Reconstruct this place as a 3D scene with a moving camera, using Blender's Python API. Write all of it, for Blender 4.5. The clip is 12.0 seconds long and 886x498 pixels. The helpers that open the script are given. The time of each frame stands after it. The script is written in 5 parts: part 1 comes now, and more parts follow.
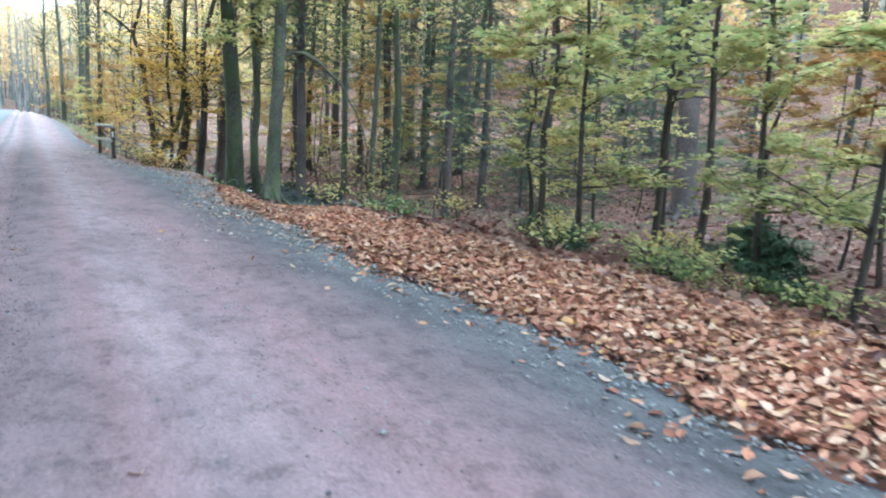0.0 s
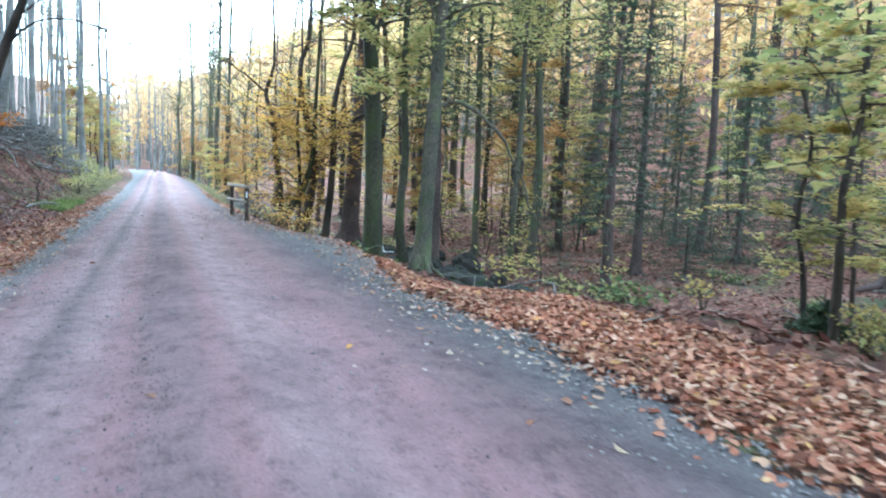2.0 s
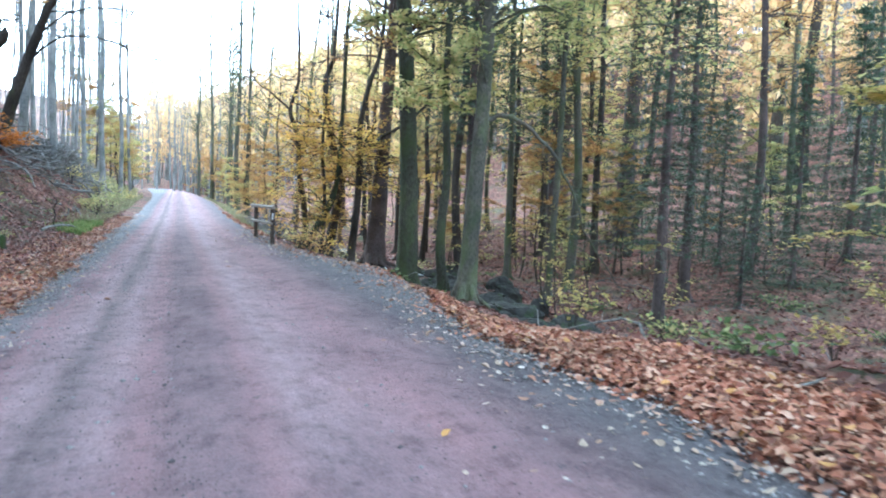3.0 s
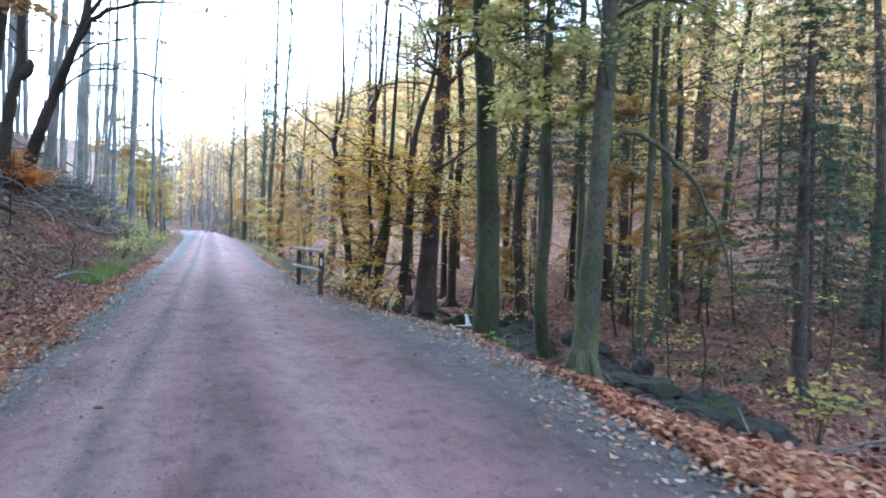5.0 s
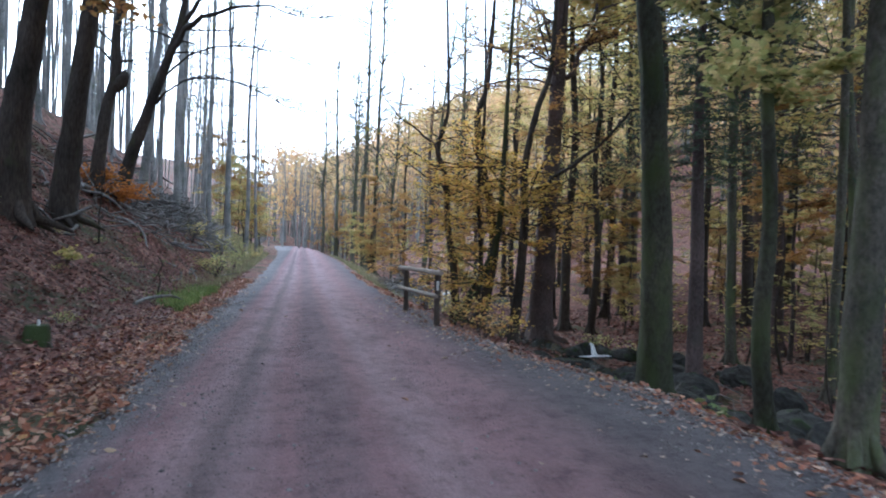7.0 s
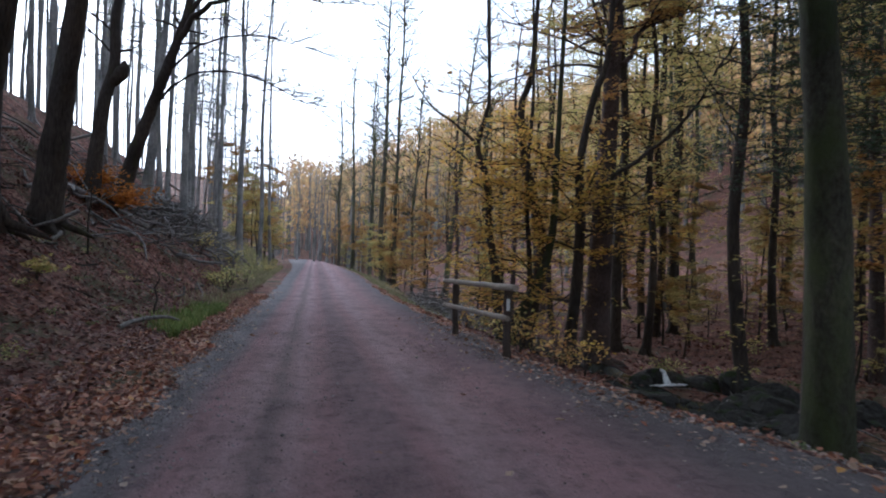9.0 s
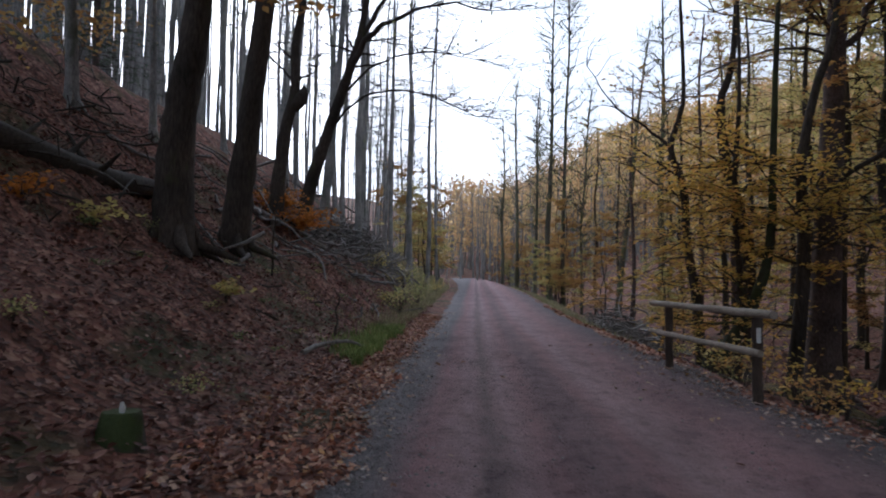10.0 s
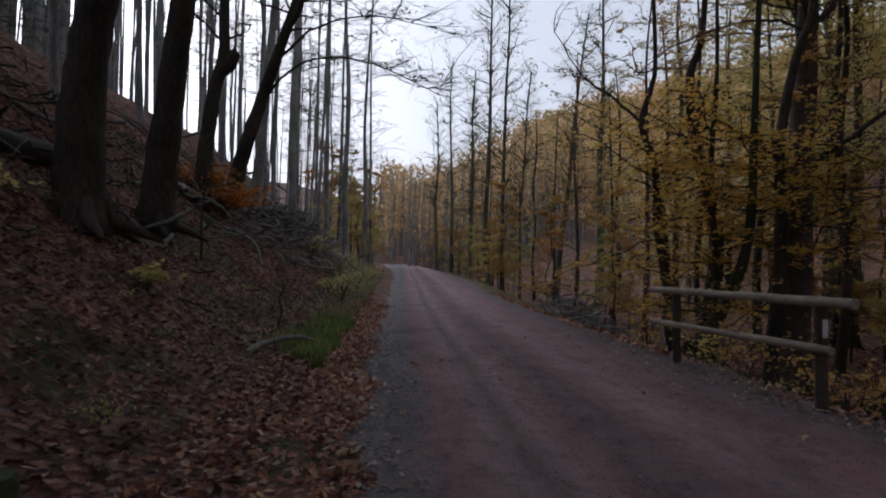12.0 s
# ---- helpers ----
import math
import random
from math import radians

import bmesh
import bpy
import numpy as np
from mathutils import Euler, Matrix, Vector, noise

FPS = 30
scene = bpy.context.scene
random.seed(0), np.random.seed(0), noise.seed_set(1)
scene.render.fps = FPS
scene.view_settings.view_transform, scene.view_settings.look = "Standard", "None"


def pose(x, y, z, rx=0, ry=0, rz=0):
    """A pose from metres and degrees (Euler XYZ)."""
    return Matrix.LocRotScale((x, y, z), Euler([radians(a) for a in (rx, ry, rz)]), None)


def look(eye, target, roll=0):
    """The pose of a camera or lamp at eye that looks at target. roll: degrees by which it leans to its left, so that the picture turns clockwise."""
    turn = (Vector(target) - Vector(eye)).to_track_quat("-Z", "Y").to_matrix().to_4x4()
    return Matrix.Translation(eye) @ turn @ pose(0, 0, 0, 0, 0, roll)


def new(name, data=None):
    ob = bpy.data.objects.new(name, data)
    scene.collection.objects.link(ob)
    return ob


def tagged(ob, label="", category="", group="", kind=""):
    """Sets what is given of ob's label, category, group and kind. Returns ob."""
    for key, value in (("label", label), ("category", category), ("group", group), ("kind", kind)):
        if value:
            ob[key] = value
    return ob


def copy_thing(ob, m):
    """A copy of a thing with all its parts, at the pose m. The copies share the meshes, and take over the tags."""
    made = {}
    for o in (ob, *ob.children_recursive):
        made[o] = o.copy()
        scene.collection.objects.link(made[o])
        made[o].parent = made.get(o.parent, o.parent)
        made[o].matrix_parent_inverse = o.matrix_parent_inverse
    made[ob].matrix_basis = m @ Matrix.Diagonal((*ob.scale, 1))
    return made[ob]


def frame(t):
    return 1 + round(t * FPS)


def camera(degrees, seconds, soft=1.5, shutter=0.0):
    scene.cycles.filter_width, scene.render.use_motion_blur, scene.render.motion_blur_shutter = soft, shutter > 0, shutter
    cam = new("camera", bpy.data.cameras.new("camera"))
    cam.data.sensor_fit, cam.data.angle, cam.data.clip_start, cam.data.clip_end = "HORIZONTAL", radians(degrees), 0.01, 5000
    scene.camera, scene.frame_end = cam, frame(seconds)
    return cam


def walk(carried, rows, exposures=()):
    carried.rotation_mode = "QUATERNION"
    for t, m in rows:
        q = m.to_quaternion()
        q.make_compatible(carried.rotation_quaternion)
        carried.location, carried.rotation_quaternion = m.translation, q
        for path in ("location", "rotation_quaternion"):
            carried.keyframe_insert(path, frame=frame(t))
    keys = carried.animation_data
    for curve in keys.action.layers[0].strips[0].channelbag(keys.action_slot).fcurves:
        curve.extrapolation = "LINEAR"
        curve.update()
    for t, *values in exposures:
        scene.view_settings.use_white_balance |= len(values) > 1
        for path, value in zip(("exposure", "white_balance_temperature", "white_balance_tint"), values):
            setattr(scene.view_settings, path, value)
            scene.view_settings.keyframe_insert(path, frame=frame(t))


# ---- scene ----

cam = camera(68.2, 12.0, soft=2.0, shutter=0.4)
PATH = [
    (0, (1.217, -2.254, 1.326), (2.274, -0.591, 0.981), 2.7),
    (0.5, (1.257, -1.507, 1.336), (2.252, 0.199, 1.022), 2.6),
    (1, (1.199, -0.596, 1.316), (2.105, 1.168, 1.057), 2.4),
    (1.5, (1.178, 0.148, 1.324), (2.026, 1.945, 1.094), 2.4),
    (2, (1.101, 1.04, 1.35), (1.897, 2.865, 1.157), 2.3),
    (2.5, (1.04, 1.788, 1.39), (1.815, 3.624, 1.227), 2.3),
    (4.5, (1.001, 5.211, 1.401), (1.684, 7.09, 1.342), 1.7),
    (5, (0.991, 6.044, 1.408), (1.665, 7.927, 1.386), 1.8),
    (5.5, (0.949, 6.805, 1.386), (1.574, 8.704, 1.381), 1.8),
    (6, (0.97, 7.656, 1.408), (1.514, 9.581, 1.407), 1.7),
    (6.5, (0.954, 8.417, 1.461), (1.449, 10.355, 1.466), 1.6),
    (7, (0.903, 9.275, 1.467), (1.326, 11.23, 1.481), 1.6),
    (9, (0.676, 12.484, 1.375), (1.06, 14.446, 1.429), 1.4),
    (9.5, (0.466, 13.24, 1.422), (0.686, 15.227, 1.486), 1.3),
    (10, (0.18, 14.032, 1.402), (0.082, 16.027, 1.501), 1.0),
    (10.5, (0.049, 14.566, 1.408), (-0.024, 16.562, 1.518), 1.1),
    (11, (-0.209, 15.21, 1.423), (-0.088, 17.203, 1.539), 1.2),
    (11.5, (-0.463, 15.605, 1.417), (-0.344, 17.598, 1.54), 1.2),
    (12, (-0.609, 15.844, 1.352), (-0.482, 17.839, 1.413), 0.9),
]
EXPOSURES = [(0, 1.98, 4830, -13), (2.5, 1.98, 4800, -6), (5, 1.55, 4780, 0), (7, 0.78, 5020, 5), (9, -0.04, 5360, 11), (10.5, -0.64, 5700, 13), (12, -1.15, 5900, 14)]
walk(cam, [(t, look(e, g, r)) for t, e, g, r in PATH], EXPOSURES)

# ---- light: a bright, thinly clouded autumn sky ----
SUN_ELEV, SUN_AZ = radians(29), radians(-26)      # azimuth from +y, positive towards +x
world = bpy.data.worlds.new("sky")
scene.world = world
world.use_nodes = True
wn, wl = world.node_tree.nodes, world.node_tree.links
sky = wn.new("ShaderNodeTexSky")
sky.sky_type, sky.sun_disc = "NISHITA", False
sky.sun_elevation, sky.sun_rotation = SUN_ELEV, SUN_AZ
sky.air_density, sky.dust_density, sky.ozone_density = 1.0, 4.5, 1.0
hs = wn.new("ShaderNodeHueSaturation")
hs.inputs["Saturation"].default_value = 0.3
wl.new(sky.outputs[0], hs.inputs["Color"])
veil = wn.new("ShaderNodeMix")                     # thin cloud over the whole sky
veil.data_type = "RGBA"
veil.inputs[0].default_value = 0.47
veil.inputs[7].default_value = (15.0, 16.0, 17.4, 1)
wl.new(hs.outputs[0], veil.inputs[6])
wl.new(veil.outputs[2], wn["Background"].inputs[0])
wn["Background"].inputs[1].default_value = 0.15
sun = new("sun", bpy.data.lights.new("sun", "SUN"))
sun.data.energy, sun.data.angle, sun.data.color = 1.3, radians(24), (1.0, 0.93, 0.84)
sd = Vector((math.sin(SUN_AZ) * math.cos(SUN_ELEV), math.cos(SUN_AZ) * math.cos(SUN_ELEV), math.sin(SUN_ELEV)))
sun.matrix_world = look(sd * 100, (0, 0, 0))
rng = np.random.default_rng(7)


# ---- materials ----
def mat_base(name, rough=0.9):
    m = bpy.data.materials.new(name)
    m.use_nodes = True
    n, l = m.node_tree.nodes, m.node_tree.links
    b = n["Principled BSDF"]
    b.inputs["Roughness"].default_value = rough
    b.inputs["Specular IOR Level"].default_value = 0.25
    return m, n, l, b


def node(n, kind, **values):
    d = n.new(kind)
    for k, v in values.items():
        d.inputs[k.replace("_", " ")].default_value = v
    return d


def ramp(n, l, fac, stops):
    r = n.new("ShaderNodeValToRGB")
    e = r.color_ramp.elements
    while len(e) < len(stops):
        e.new(0.5)
    for el, (p, c) in zip(e, stops):
        el.position, el.color = p, (*c, 1)
    l.new(fac, r.inputs[0])
    return r.outputs[0]


def mixed(n, l, fac, a, b, mode="MIX"):
    x = n.new("ShaderNodeMix")
    x.data_type, x.blend_type = "RGBA", mode
    for sock, v in ((x.inputs[0], fac), (x.inputs[6], a), (x.inputs[7], b)):
        if isinstance(v, (int, float)):
            sock.default_value = v
        elif isinstance(v, tuple):
            sock.default_value = (*v, 1)
        else:
            l.new(v, sock)
    return x.outputs[2]


def bump(n, l, b, height, strength, distance):
    d = n.new("ShaderNodeBump")
    d.inputs["Strength"].default_value, d.inputs["Distance"].default_value = strength, distance
    l.new(height, d.inputs["Height"])
    l.new(d.outputs[0], b.inputs["Normal"])


def coords(n, l, scale):
    g = n.new("ShaderNodeNewGeometry")
    m = n.new("ShaderNodeMapping")
    m.inputs["Scale"].default_value = scale
    l.new(g.outputs["Position"], m.inputs[0])
    return m.outputs[0]


def noise_tex(n, l, vec, scale, detail=4.0, rough=0.55):
    t = node(n, "ShaderNodeTexNoise", Scale=scale, Detail=detail, Roughness=rough)
    l.new(vec, t.inputs["Vector"])
    return t.outputs["Fac"]


def bark_material(name, dark, light, moss, moss_amount, stretch=0.22):
    m, n, l, b = mat_base(name, 0.92)
    v = coords(n, l, (1, 1, stretch))
    a = noise_tex(n, l, v, 22, 6, 0.65)
    c = ramp(n, l, a, [(0.3, dark), (0.68, light)])
    patch = noise_tex(n, l, coords(n, l, (1, 1, 0.5)), 2.3, 5, 0.6)
    k = ramp(n, l, patch, [(0.62 - moss_amount, (0, 0, 0)), (0.78 - moss_amount * 0.6, (1, 1, 1))])
    c = mixed(n, l, k, c, moss)
    tone = ramp(n, l, noise_tex(n, l, coords(n, l, (1, 1, 1)), 0.8, 3), [(0.3, (0.55, 0.56, 0.55)), (0.7, (1.25, 1.2, 1.15))])
    c = mixed(n, l, 1.0, c, tone, "MULTIPLY")
    l.new(c, b.inputs["Base Color"])
    bump(n, l, b, a, 0.8, 0.03)
    return m


BARK_MOSSY = bark_material("bark_mossy_grey", (0.045, 0.042, 0.034), (0.15, 0.14, 0.115), (0.10, 0.125, 0.055), 0.16, 0.6)
BARK_GREEN = bark_material("bark_green", (0.019, 0.019, 0.014), (0.078, 0.077, 0.056), (0.058, 0.073, 0.03), 0.2, 0.5)
BARK_DARK = bark_material("bark_dark", (0.022, 0.019, 0.017), (0.085, 0.07, 0.06), (0.06, 0.065, 0.03), 0.03)
BARK_SPRUCE = bark_material("bark_spruce", (0.045, 0.034, 0.034), (0.15, 0.115, 0.11), (0.10, 0.09, 0.08), 0.05, 0.5)
# grey bark, its colour lightened to suggest haze over the far trunks
BARK_HAZY = bark_material("bark_hazy_grey", (0.13, 0.13, 0.13), (0.36, 0.36, 0.355), (0.12, 0.14, 0.10), 0.08, 0.4)


def leaf_material(name, stops, through_amount=0.5, rough=0.55, single=False):
    m, n, l, b = mat_base(name, rough)
    g = n.new("ShaderNodeObjectInfo" if single else "ShaderNodeNewGeometry")
    c = ramp(n, l, g.outputs["Random" if single else "Random Per Island"], stops)
    big = noise_tex(n, l, coords(n, l, (1, 1, 1)), 0.7, 2)
    c = mixed(n, l, 1.0, c, ramp(n, l, big, [(0.3, (0.72, 0.75, 0.7)), (0.7, (1.2, 1.15, 1.1))]), "MULTIPLY")
    fine = noise_tex(n, l, coords(n, l, (1, 1, 1)), 60, 2)
    c = mixed(n, l, 1.0, c, ramp(n, l, fine, [(0.3, (0.8, 0.8, 0.8)), (0.7, (1.1, 1.1, 1.1))]), "MULTIPLY")
    l.new(c, b.inputs["Base Color"])
    if through_amount:
        t = n.new("ShaderNodeBsdfTranslucent")
        l.new(c, t.inputs["Color"])
        mx = n.new("ShaderNodeMixShader")
        mx.inputs[0].default_value = through_amount
        l.new(b.outputs[0], mx.inputs[1])
        l.new(t.outputs[0], mx.inputs[2])
        l.new(mx.outputs[0], n["Material Output"].inputs["Surface"])
    return m


LEAF_YELLOW = leaf_material("leaves_yellow", [(0.0, (0.42, 0.42, 0.15)), (0.3, (0.61, 0.52, 0.19)), (0.6, (0.69, 0.57, 0.25)), (0.85, (0.64, 0.43, 0.17)), (1.0, (0.36, 0.39, 0.15))], 0.62)
LEAF_BRIGHT = leaf_material("leaves_bright_yellow", [(0.0, (0.56, 0.45, 0.11)), (0.4, (0.74, 0.51, 0.12)), (0.8, (0.76, 0.46, 0.12)), (1.0, (0.66, 0.32, 0.10))], 0.6)
LEAF_GREEN = leaf_material("leaves_yellow_green", [(0.0, (0.29, 0.33, 0.13)), (0.4, (0.45, 0.45, 0.19)), (0.75, (0.60, 0.53, 0.24)), (1.0, (0.66, 0.52, 0.26))], 0.62)
LEAF_ORANGE = leaf_material("leaves_orange", [(0.0, (0.40, 0.20, 0.08)), (0.4, (0.56, 0.33, 0.12)), (0.75, (0.62, 0.45, 0.16)), (1.0, (0.34, 0.16, 0.08))])
LEAF_RUST = leaf_material("leaves_rust", [(0.0, (0.42, 0.15, 0.035)), (0.6, (0.60, 0.25, 0.05)), (1.0, (0.34, 0.11, 0.03))])
LEAF_BRAMBLE = leaf_material("leaves_bramble", [(0.0, (0.10, 0.15, 0.06)), (0.6, (0.20, 0.26, 0.10)), (1.0, (0.40, 0.40, 0.19))], 0.3)
NEEDLES = leaf_material("needles", [(0.0, (0.035, 0.06, 0.035)), (0.6, (0.065, 0.105, 0.065)), (1.0, (0.11, 0.15, 0.09))], 0.1)
LITTER = leaf_material("fallen_leaves", [(0.0, (0.10, 0.04, 0.025)), (0.25, (0.27, 0.10, 0.062)), (0.5, (0.37, 0.158, 0.098)), (0.75, (0.45, 0.24, 0.16)), (0.93, (0.53, 0.36, 0.27)), (1.0, (0.50, 0.27, 0.09))], 0.08, 0.6)
LITTER_PALE = leaf_material("fallen_leaves_faded", [(0.0, (0.22, 0.12, 0.09)), (0.4, (0.36, 0.24, 0.19)), (0.8, (0.46, 0.36, 0.31)), (1.0, (0.58, 0.50, 0.45))], 0.05, 0.5)
LEAF_SINGLE = leaf_material("single_fallen_leaf", [(0.0, (0.26, 0.12, 0.075)), (0.35, (0.36, 0.20, 0.14)), (0.7, (0.40, 0.28, 0.21)), (0.93, (0.46, 0.36, 0.29)), (1.0, (0.52, 0.28, 0.07))], 0.05, 0.5, True)
LITTER_DARK = leaf_material("fallen_leaves_dark", [(0.0, (0.06, 0.026, 0.022)), (0.4, (0.135, 0.055, 0.045)), (0.75, (0.21, 0.09, 0.072)), (1.0, (0.34, 0.21, 0.17))], 0.05, 0.55)
GRASS = leaf_material("grass", [(0.0, (0.11, 0.17, 0.045)), (0.6, (0.19, 0.27, 0.075)), (1.0, (0.36, 0.35, 0.15))], 0.25)
GRASS_PALE = leaf_material("grass_pale", [(0.0, (0.16, 0.17, 0.08)), (0.5, (0.28, 0.27, 0.15)), (1.0, (0.46, 0.42, 0.27))], 0.25)


def hill_material():
    """Far crowns: every tree keeps one hue, its leaves differ a little. Colours are lightened in place of haze."""
    m, n, l, b = mat_base("hill_foliage", 0.6)
    tree = noise_tex(n, l, coords(n, l, (1, 1, 0.25)), 0.17, 2, 0.7)
    c = ramp(n, l, tree, [(0.3, (0.44, 0.28, 0.16)), (0.42, (0.62, 0.41, 0.22)), (0.5, (0.66, 0.52, 0.26)), (0.58, (0.68, 0.44, 0.23)), (0.7, (0.44, 0.40, 0.20))])
    g = n.new("ShaderNodeNewGeometry")
    c = mixed(n, l, 1.0, c, ramp(n, l, g.outputs["Random Per Island"], [(0.0, (0.7, 0.68, 0.66)), (1.0, (1.25, 1.22, 1.2))]), "MULTIPLY")
    l.new(c, b.inputs["Base Color"])
    t = n.new("ShaderNodeBsdfTranslucent")
    l.new(c, t.inputs["Color"])
    mx = n.new("ShaderNodeMixShader")
    mx.inputs[0].default_value = 0.55
    l.new(b.outputs[0], mx.inputs[1])
    l.new(t.outputs[0], mx.inputs[2])
    l.new(mx.outputs[0], n["Material Output"].inputs["Surface"])
    return m


HILL_LEAVES = hill_material()


def ground_material():
    m, n, l, b = mat_base("leaf_strewn_soil", 0.95)
    v = coords(n, l, (1, 1, 1))
    vo = node(n, "ShaderNodeTexVoronoi", Scale=13.0)
    wob = n.new("ShaderNodeVectorMath")
    wob.operation = "ADD"
    nz = node(n, "ShaderNodeTexNoise", Scale=18.0, Detail=2.0)
    l.new(v, nz.inputs["Vector"])
    sc = n.new("ShaderNodeVectorMath")
    sc.operation = "SCALE"
    sc.inputs["Scale"].default_value = 0.08
    l.new(nz.outputs["Color"], sc.inputs[0])
    l.new(v, wob.inputs[0])
    l.new(sc.outputs[0], wob.inputs[1])
    l.new(wob.outputs[0], vo.inputs["Vector"])
    sep = n.new("ShaderNodeSeparateColor")
    l.new(vo.outputs["Color"], sep.inputs[0])
    c = ramp(n, l, sep.outputs[0], [(0.0, (0.04, 0.022, 0.018)), (0.35, (0.115, 0.052, 0.04)), (0.7, (0.20, 0.092, 0.068)), (1.0, (0.31, 0.185, 0.135))])
    big = noise_tex(n, l, v, 0.45, 5, 0.6)
    c = mixed(n, l, ramp(n, l, big, [(0.52, (0, 0, 0)), (0.66, (1, 1, 1))]), c, mixed(n, l, noise_tex(n, l, v, 9, 5), (0.04, 0.035, 0.025), (0.10, 0.11, 0.05)))
    mid = noise_tex(n, l, v, 1.4, 6, 0.7)
    c = mixed(n, l, 1.0, c, ramp(n, l, mid, [(0.32, (0.45, 0.45, 0.46)), (0.52, (1, 1, 1)), (0.72, (1.2, 1.18, 1.15))]), "MULTIPLY")
    l.new(c, b.inputs["Base Color"])
    bump(n, l, b, vo.outputs["Distance"], 0.6, 0.05)
    return m


def road_material():
    m, n, l, b = mat_base("packed_red_gravel", 0.88)
    v = coords(n, l, (1, 1, 1))
    sep = n.new("ShaderNodeSeparateXYZ")
    l.new(v, sep.inputs[0])
    slow = noise_tex(n, l, coords(n, l, (1.2, 0.12, 1)), 1.6, 4, 0.6)
    ax = n.new("ShaderNodeMath")
    ax.operation = "MULTIPLY_ADD"
    ax.inputs[1].default_value = 0.4
    l.new(slow, ax.inputs[0])
    l.new(sep.outputs["X"], ax.inputs[2])
    rescale = node(n, "ShaderNodeMapRange")
    rescale.inputs["From Min"].default_value, rescale.inputs["From Max"].default_value = -1.2, 4.6
    l.new(ax.outputs[0], rescale.inputs["Value"])
    grey, red, pale, dark = (0.170, 0.155, 0.160), (0.264, 0.163, 0.169), (0.308, 0.215, 0.221), (0.212, 0.143, 0.149)
    # grey right shoulder; stops from 0.78 on are also darkened for tree shade
    c = ramp(n, l, rescale.outputs[0], [(0.07, (0.20, 0.185, 0.188)), (0.15, grey), (0.205, red), (0.265, pale), (0.295, (0.19, 0.14, 0.142)), (0.335, pale), (0.385, red), (0.42, dark), (0.465, dark), (0.50, red), (0.55, pale), (0.68, red), (0.78, (0.18, 0.125, 0.130)), (0.86, (0.125, 0.106, 0.110)), (0.95, (0.13, 0.118, 0.122))])
    patch = noise_tex(n, l, coords(n, l, (1, 0.5, 1)), 1.3, 7, 0.66)
    c = mixed(n, l, 1.0, c, ramp(n, l, patch, [(0.32, (0.70, 0.68, 0.69)), (0.5, (1, 1, 1)), (0.7, (1.20, 1.14, 1.13))]), "MULTIPLY")
    streak = noise_tex(n, l, coords(n, l, (5, 0.5, 1)), 2.2, 5, 0.65)
    c = mixed(n, l, 1.0, c, ramp(n, l, streak, [(0.3, (0.92, 0.92, 0.93)), (0.7, (1.07, 1.06, 1.06))]), "MULTIPLY")
    clod = noise_tex(n, l, coords(n, l, (1, 0.7, 1)), 5.5, 7, 0.78)
    c = mixed(n, l, 1.0, c, ramp(n, l, clod, [(0.36, (0.68, 0.68, 0.69)), (0.48, (1, 1, 1)), (0.64, (1.14, 1.13, 1.13))]), "MULTIPLY")
    grit = noise_tex(n, l, v, 45, 6, 0.75)
    c = mixed(n, l, 1.0, c, ramp(n, l, grit, [(0.3, (0.72, 0.72, 0.73)), (0.5, (1, 1, 1)), (0.7, (1.22, 1.22, 1.22))]), "MULTIPLY")
    vo = node(n, "ShaderNodeTexVoronoi", Scale=38.0)
    l.new(v, vo.inputs["Vector"])
    spots = noise_tex(n, l, v, 7, 6, 0.75)
    c = mixed(n, l, ramp(n, l, spots, [(0.62, (0, 0, 0)), (0.7, (0.8, 0.8, 0.8))]), c, (0.11, 0.095, 0.095))
    l.new(c, b.inputs["Base Color"])
    bp = n.new("ShaderNodeMath")
    bp.operation = "ADD"
    l.new(vo.outputs["Distance"], bp.inputs[0])
    l.new(grit, bp.inputs[1])
    bump(n, l, b, bp.outputs[0], 0.8, 0.03)
    return m


def stone_material(name, low, high, moss, amount):
    m, n, l, b = mat_base(name, 0.85)
    v = coords(n, l, (1, 1, 1))
    a = noise_tex(n, l, v, 9, 6, 0.65)
    c = ramp(n, l, a, [(0.3, low), (0.7, high)])
    k = ramp(n, l, noise_tex(n, l, v, 2.6, 5), [(0.62 - amount, (0, 0, 0)), (0.72 - amount, (1, 1, 1))])
    c = mixed(n, l, k, c, mixed(n, l, noise_tex(n, l, v, 40, 3), moss, tuple(x * 2 for x in moss)))
    l.new(c, b.inputs["Base Color"])
    bump(n, l, b, a, 0.7, 0.04)
    return m


def wood_material(name, low, high, along=(1, 1, 1)):
    m, n, l, b = mat_base(name, 0.8)
    t = n.new("ShaderNodeTexCoord")
    mp = n.new("ShaderNodeMapping")
    mp.inputs["Scale"].default_value = along
    l.new(t.outputs["Object"], mp.inputs[0])
    a = noise_tex(n, l, mp.outputs[0], 14, 6, 0.65)
    c = ramp(n, l, a, [(0.28, low), (0.7, high)])
    st = noise_tex(n, l, t.outputs["Object"], 2.2, 4)
    c = mixed(n, l, 1.0, c, ramp(n, l, st, [(0.3, (0.65, 0.65, 0.62)), (0.7, (1.1, 1.1, 1.1))]), "MULTIPLY")
    l.new(c, b.inputs["Base Color"])
    bump(n, l, b, a, 0.5, 0.01)
    return m


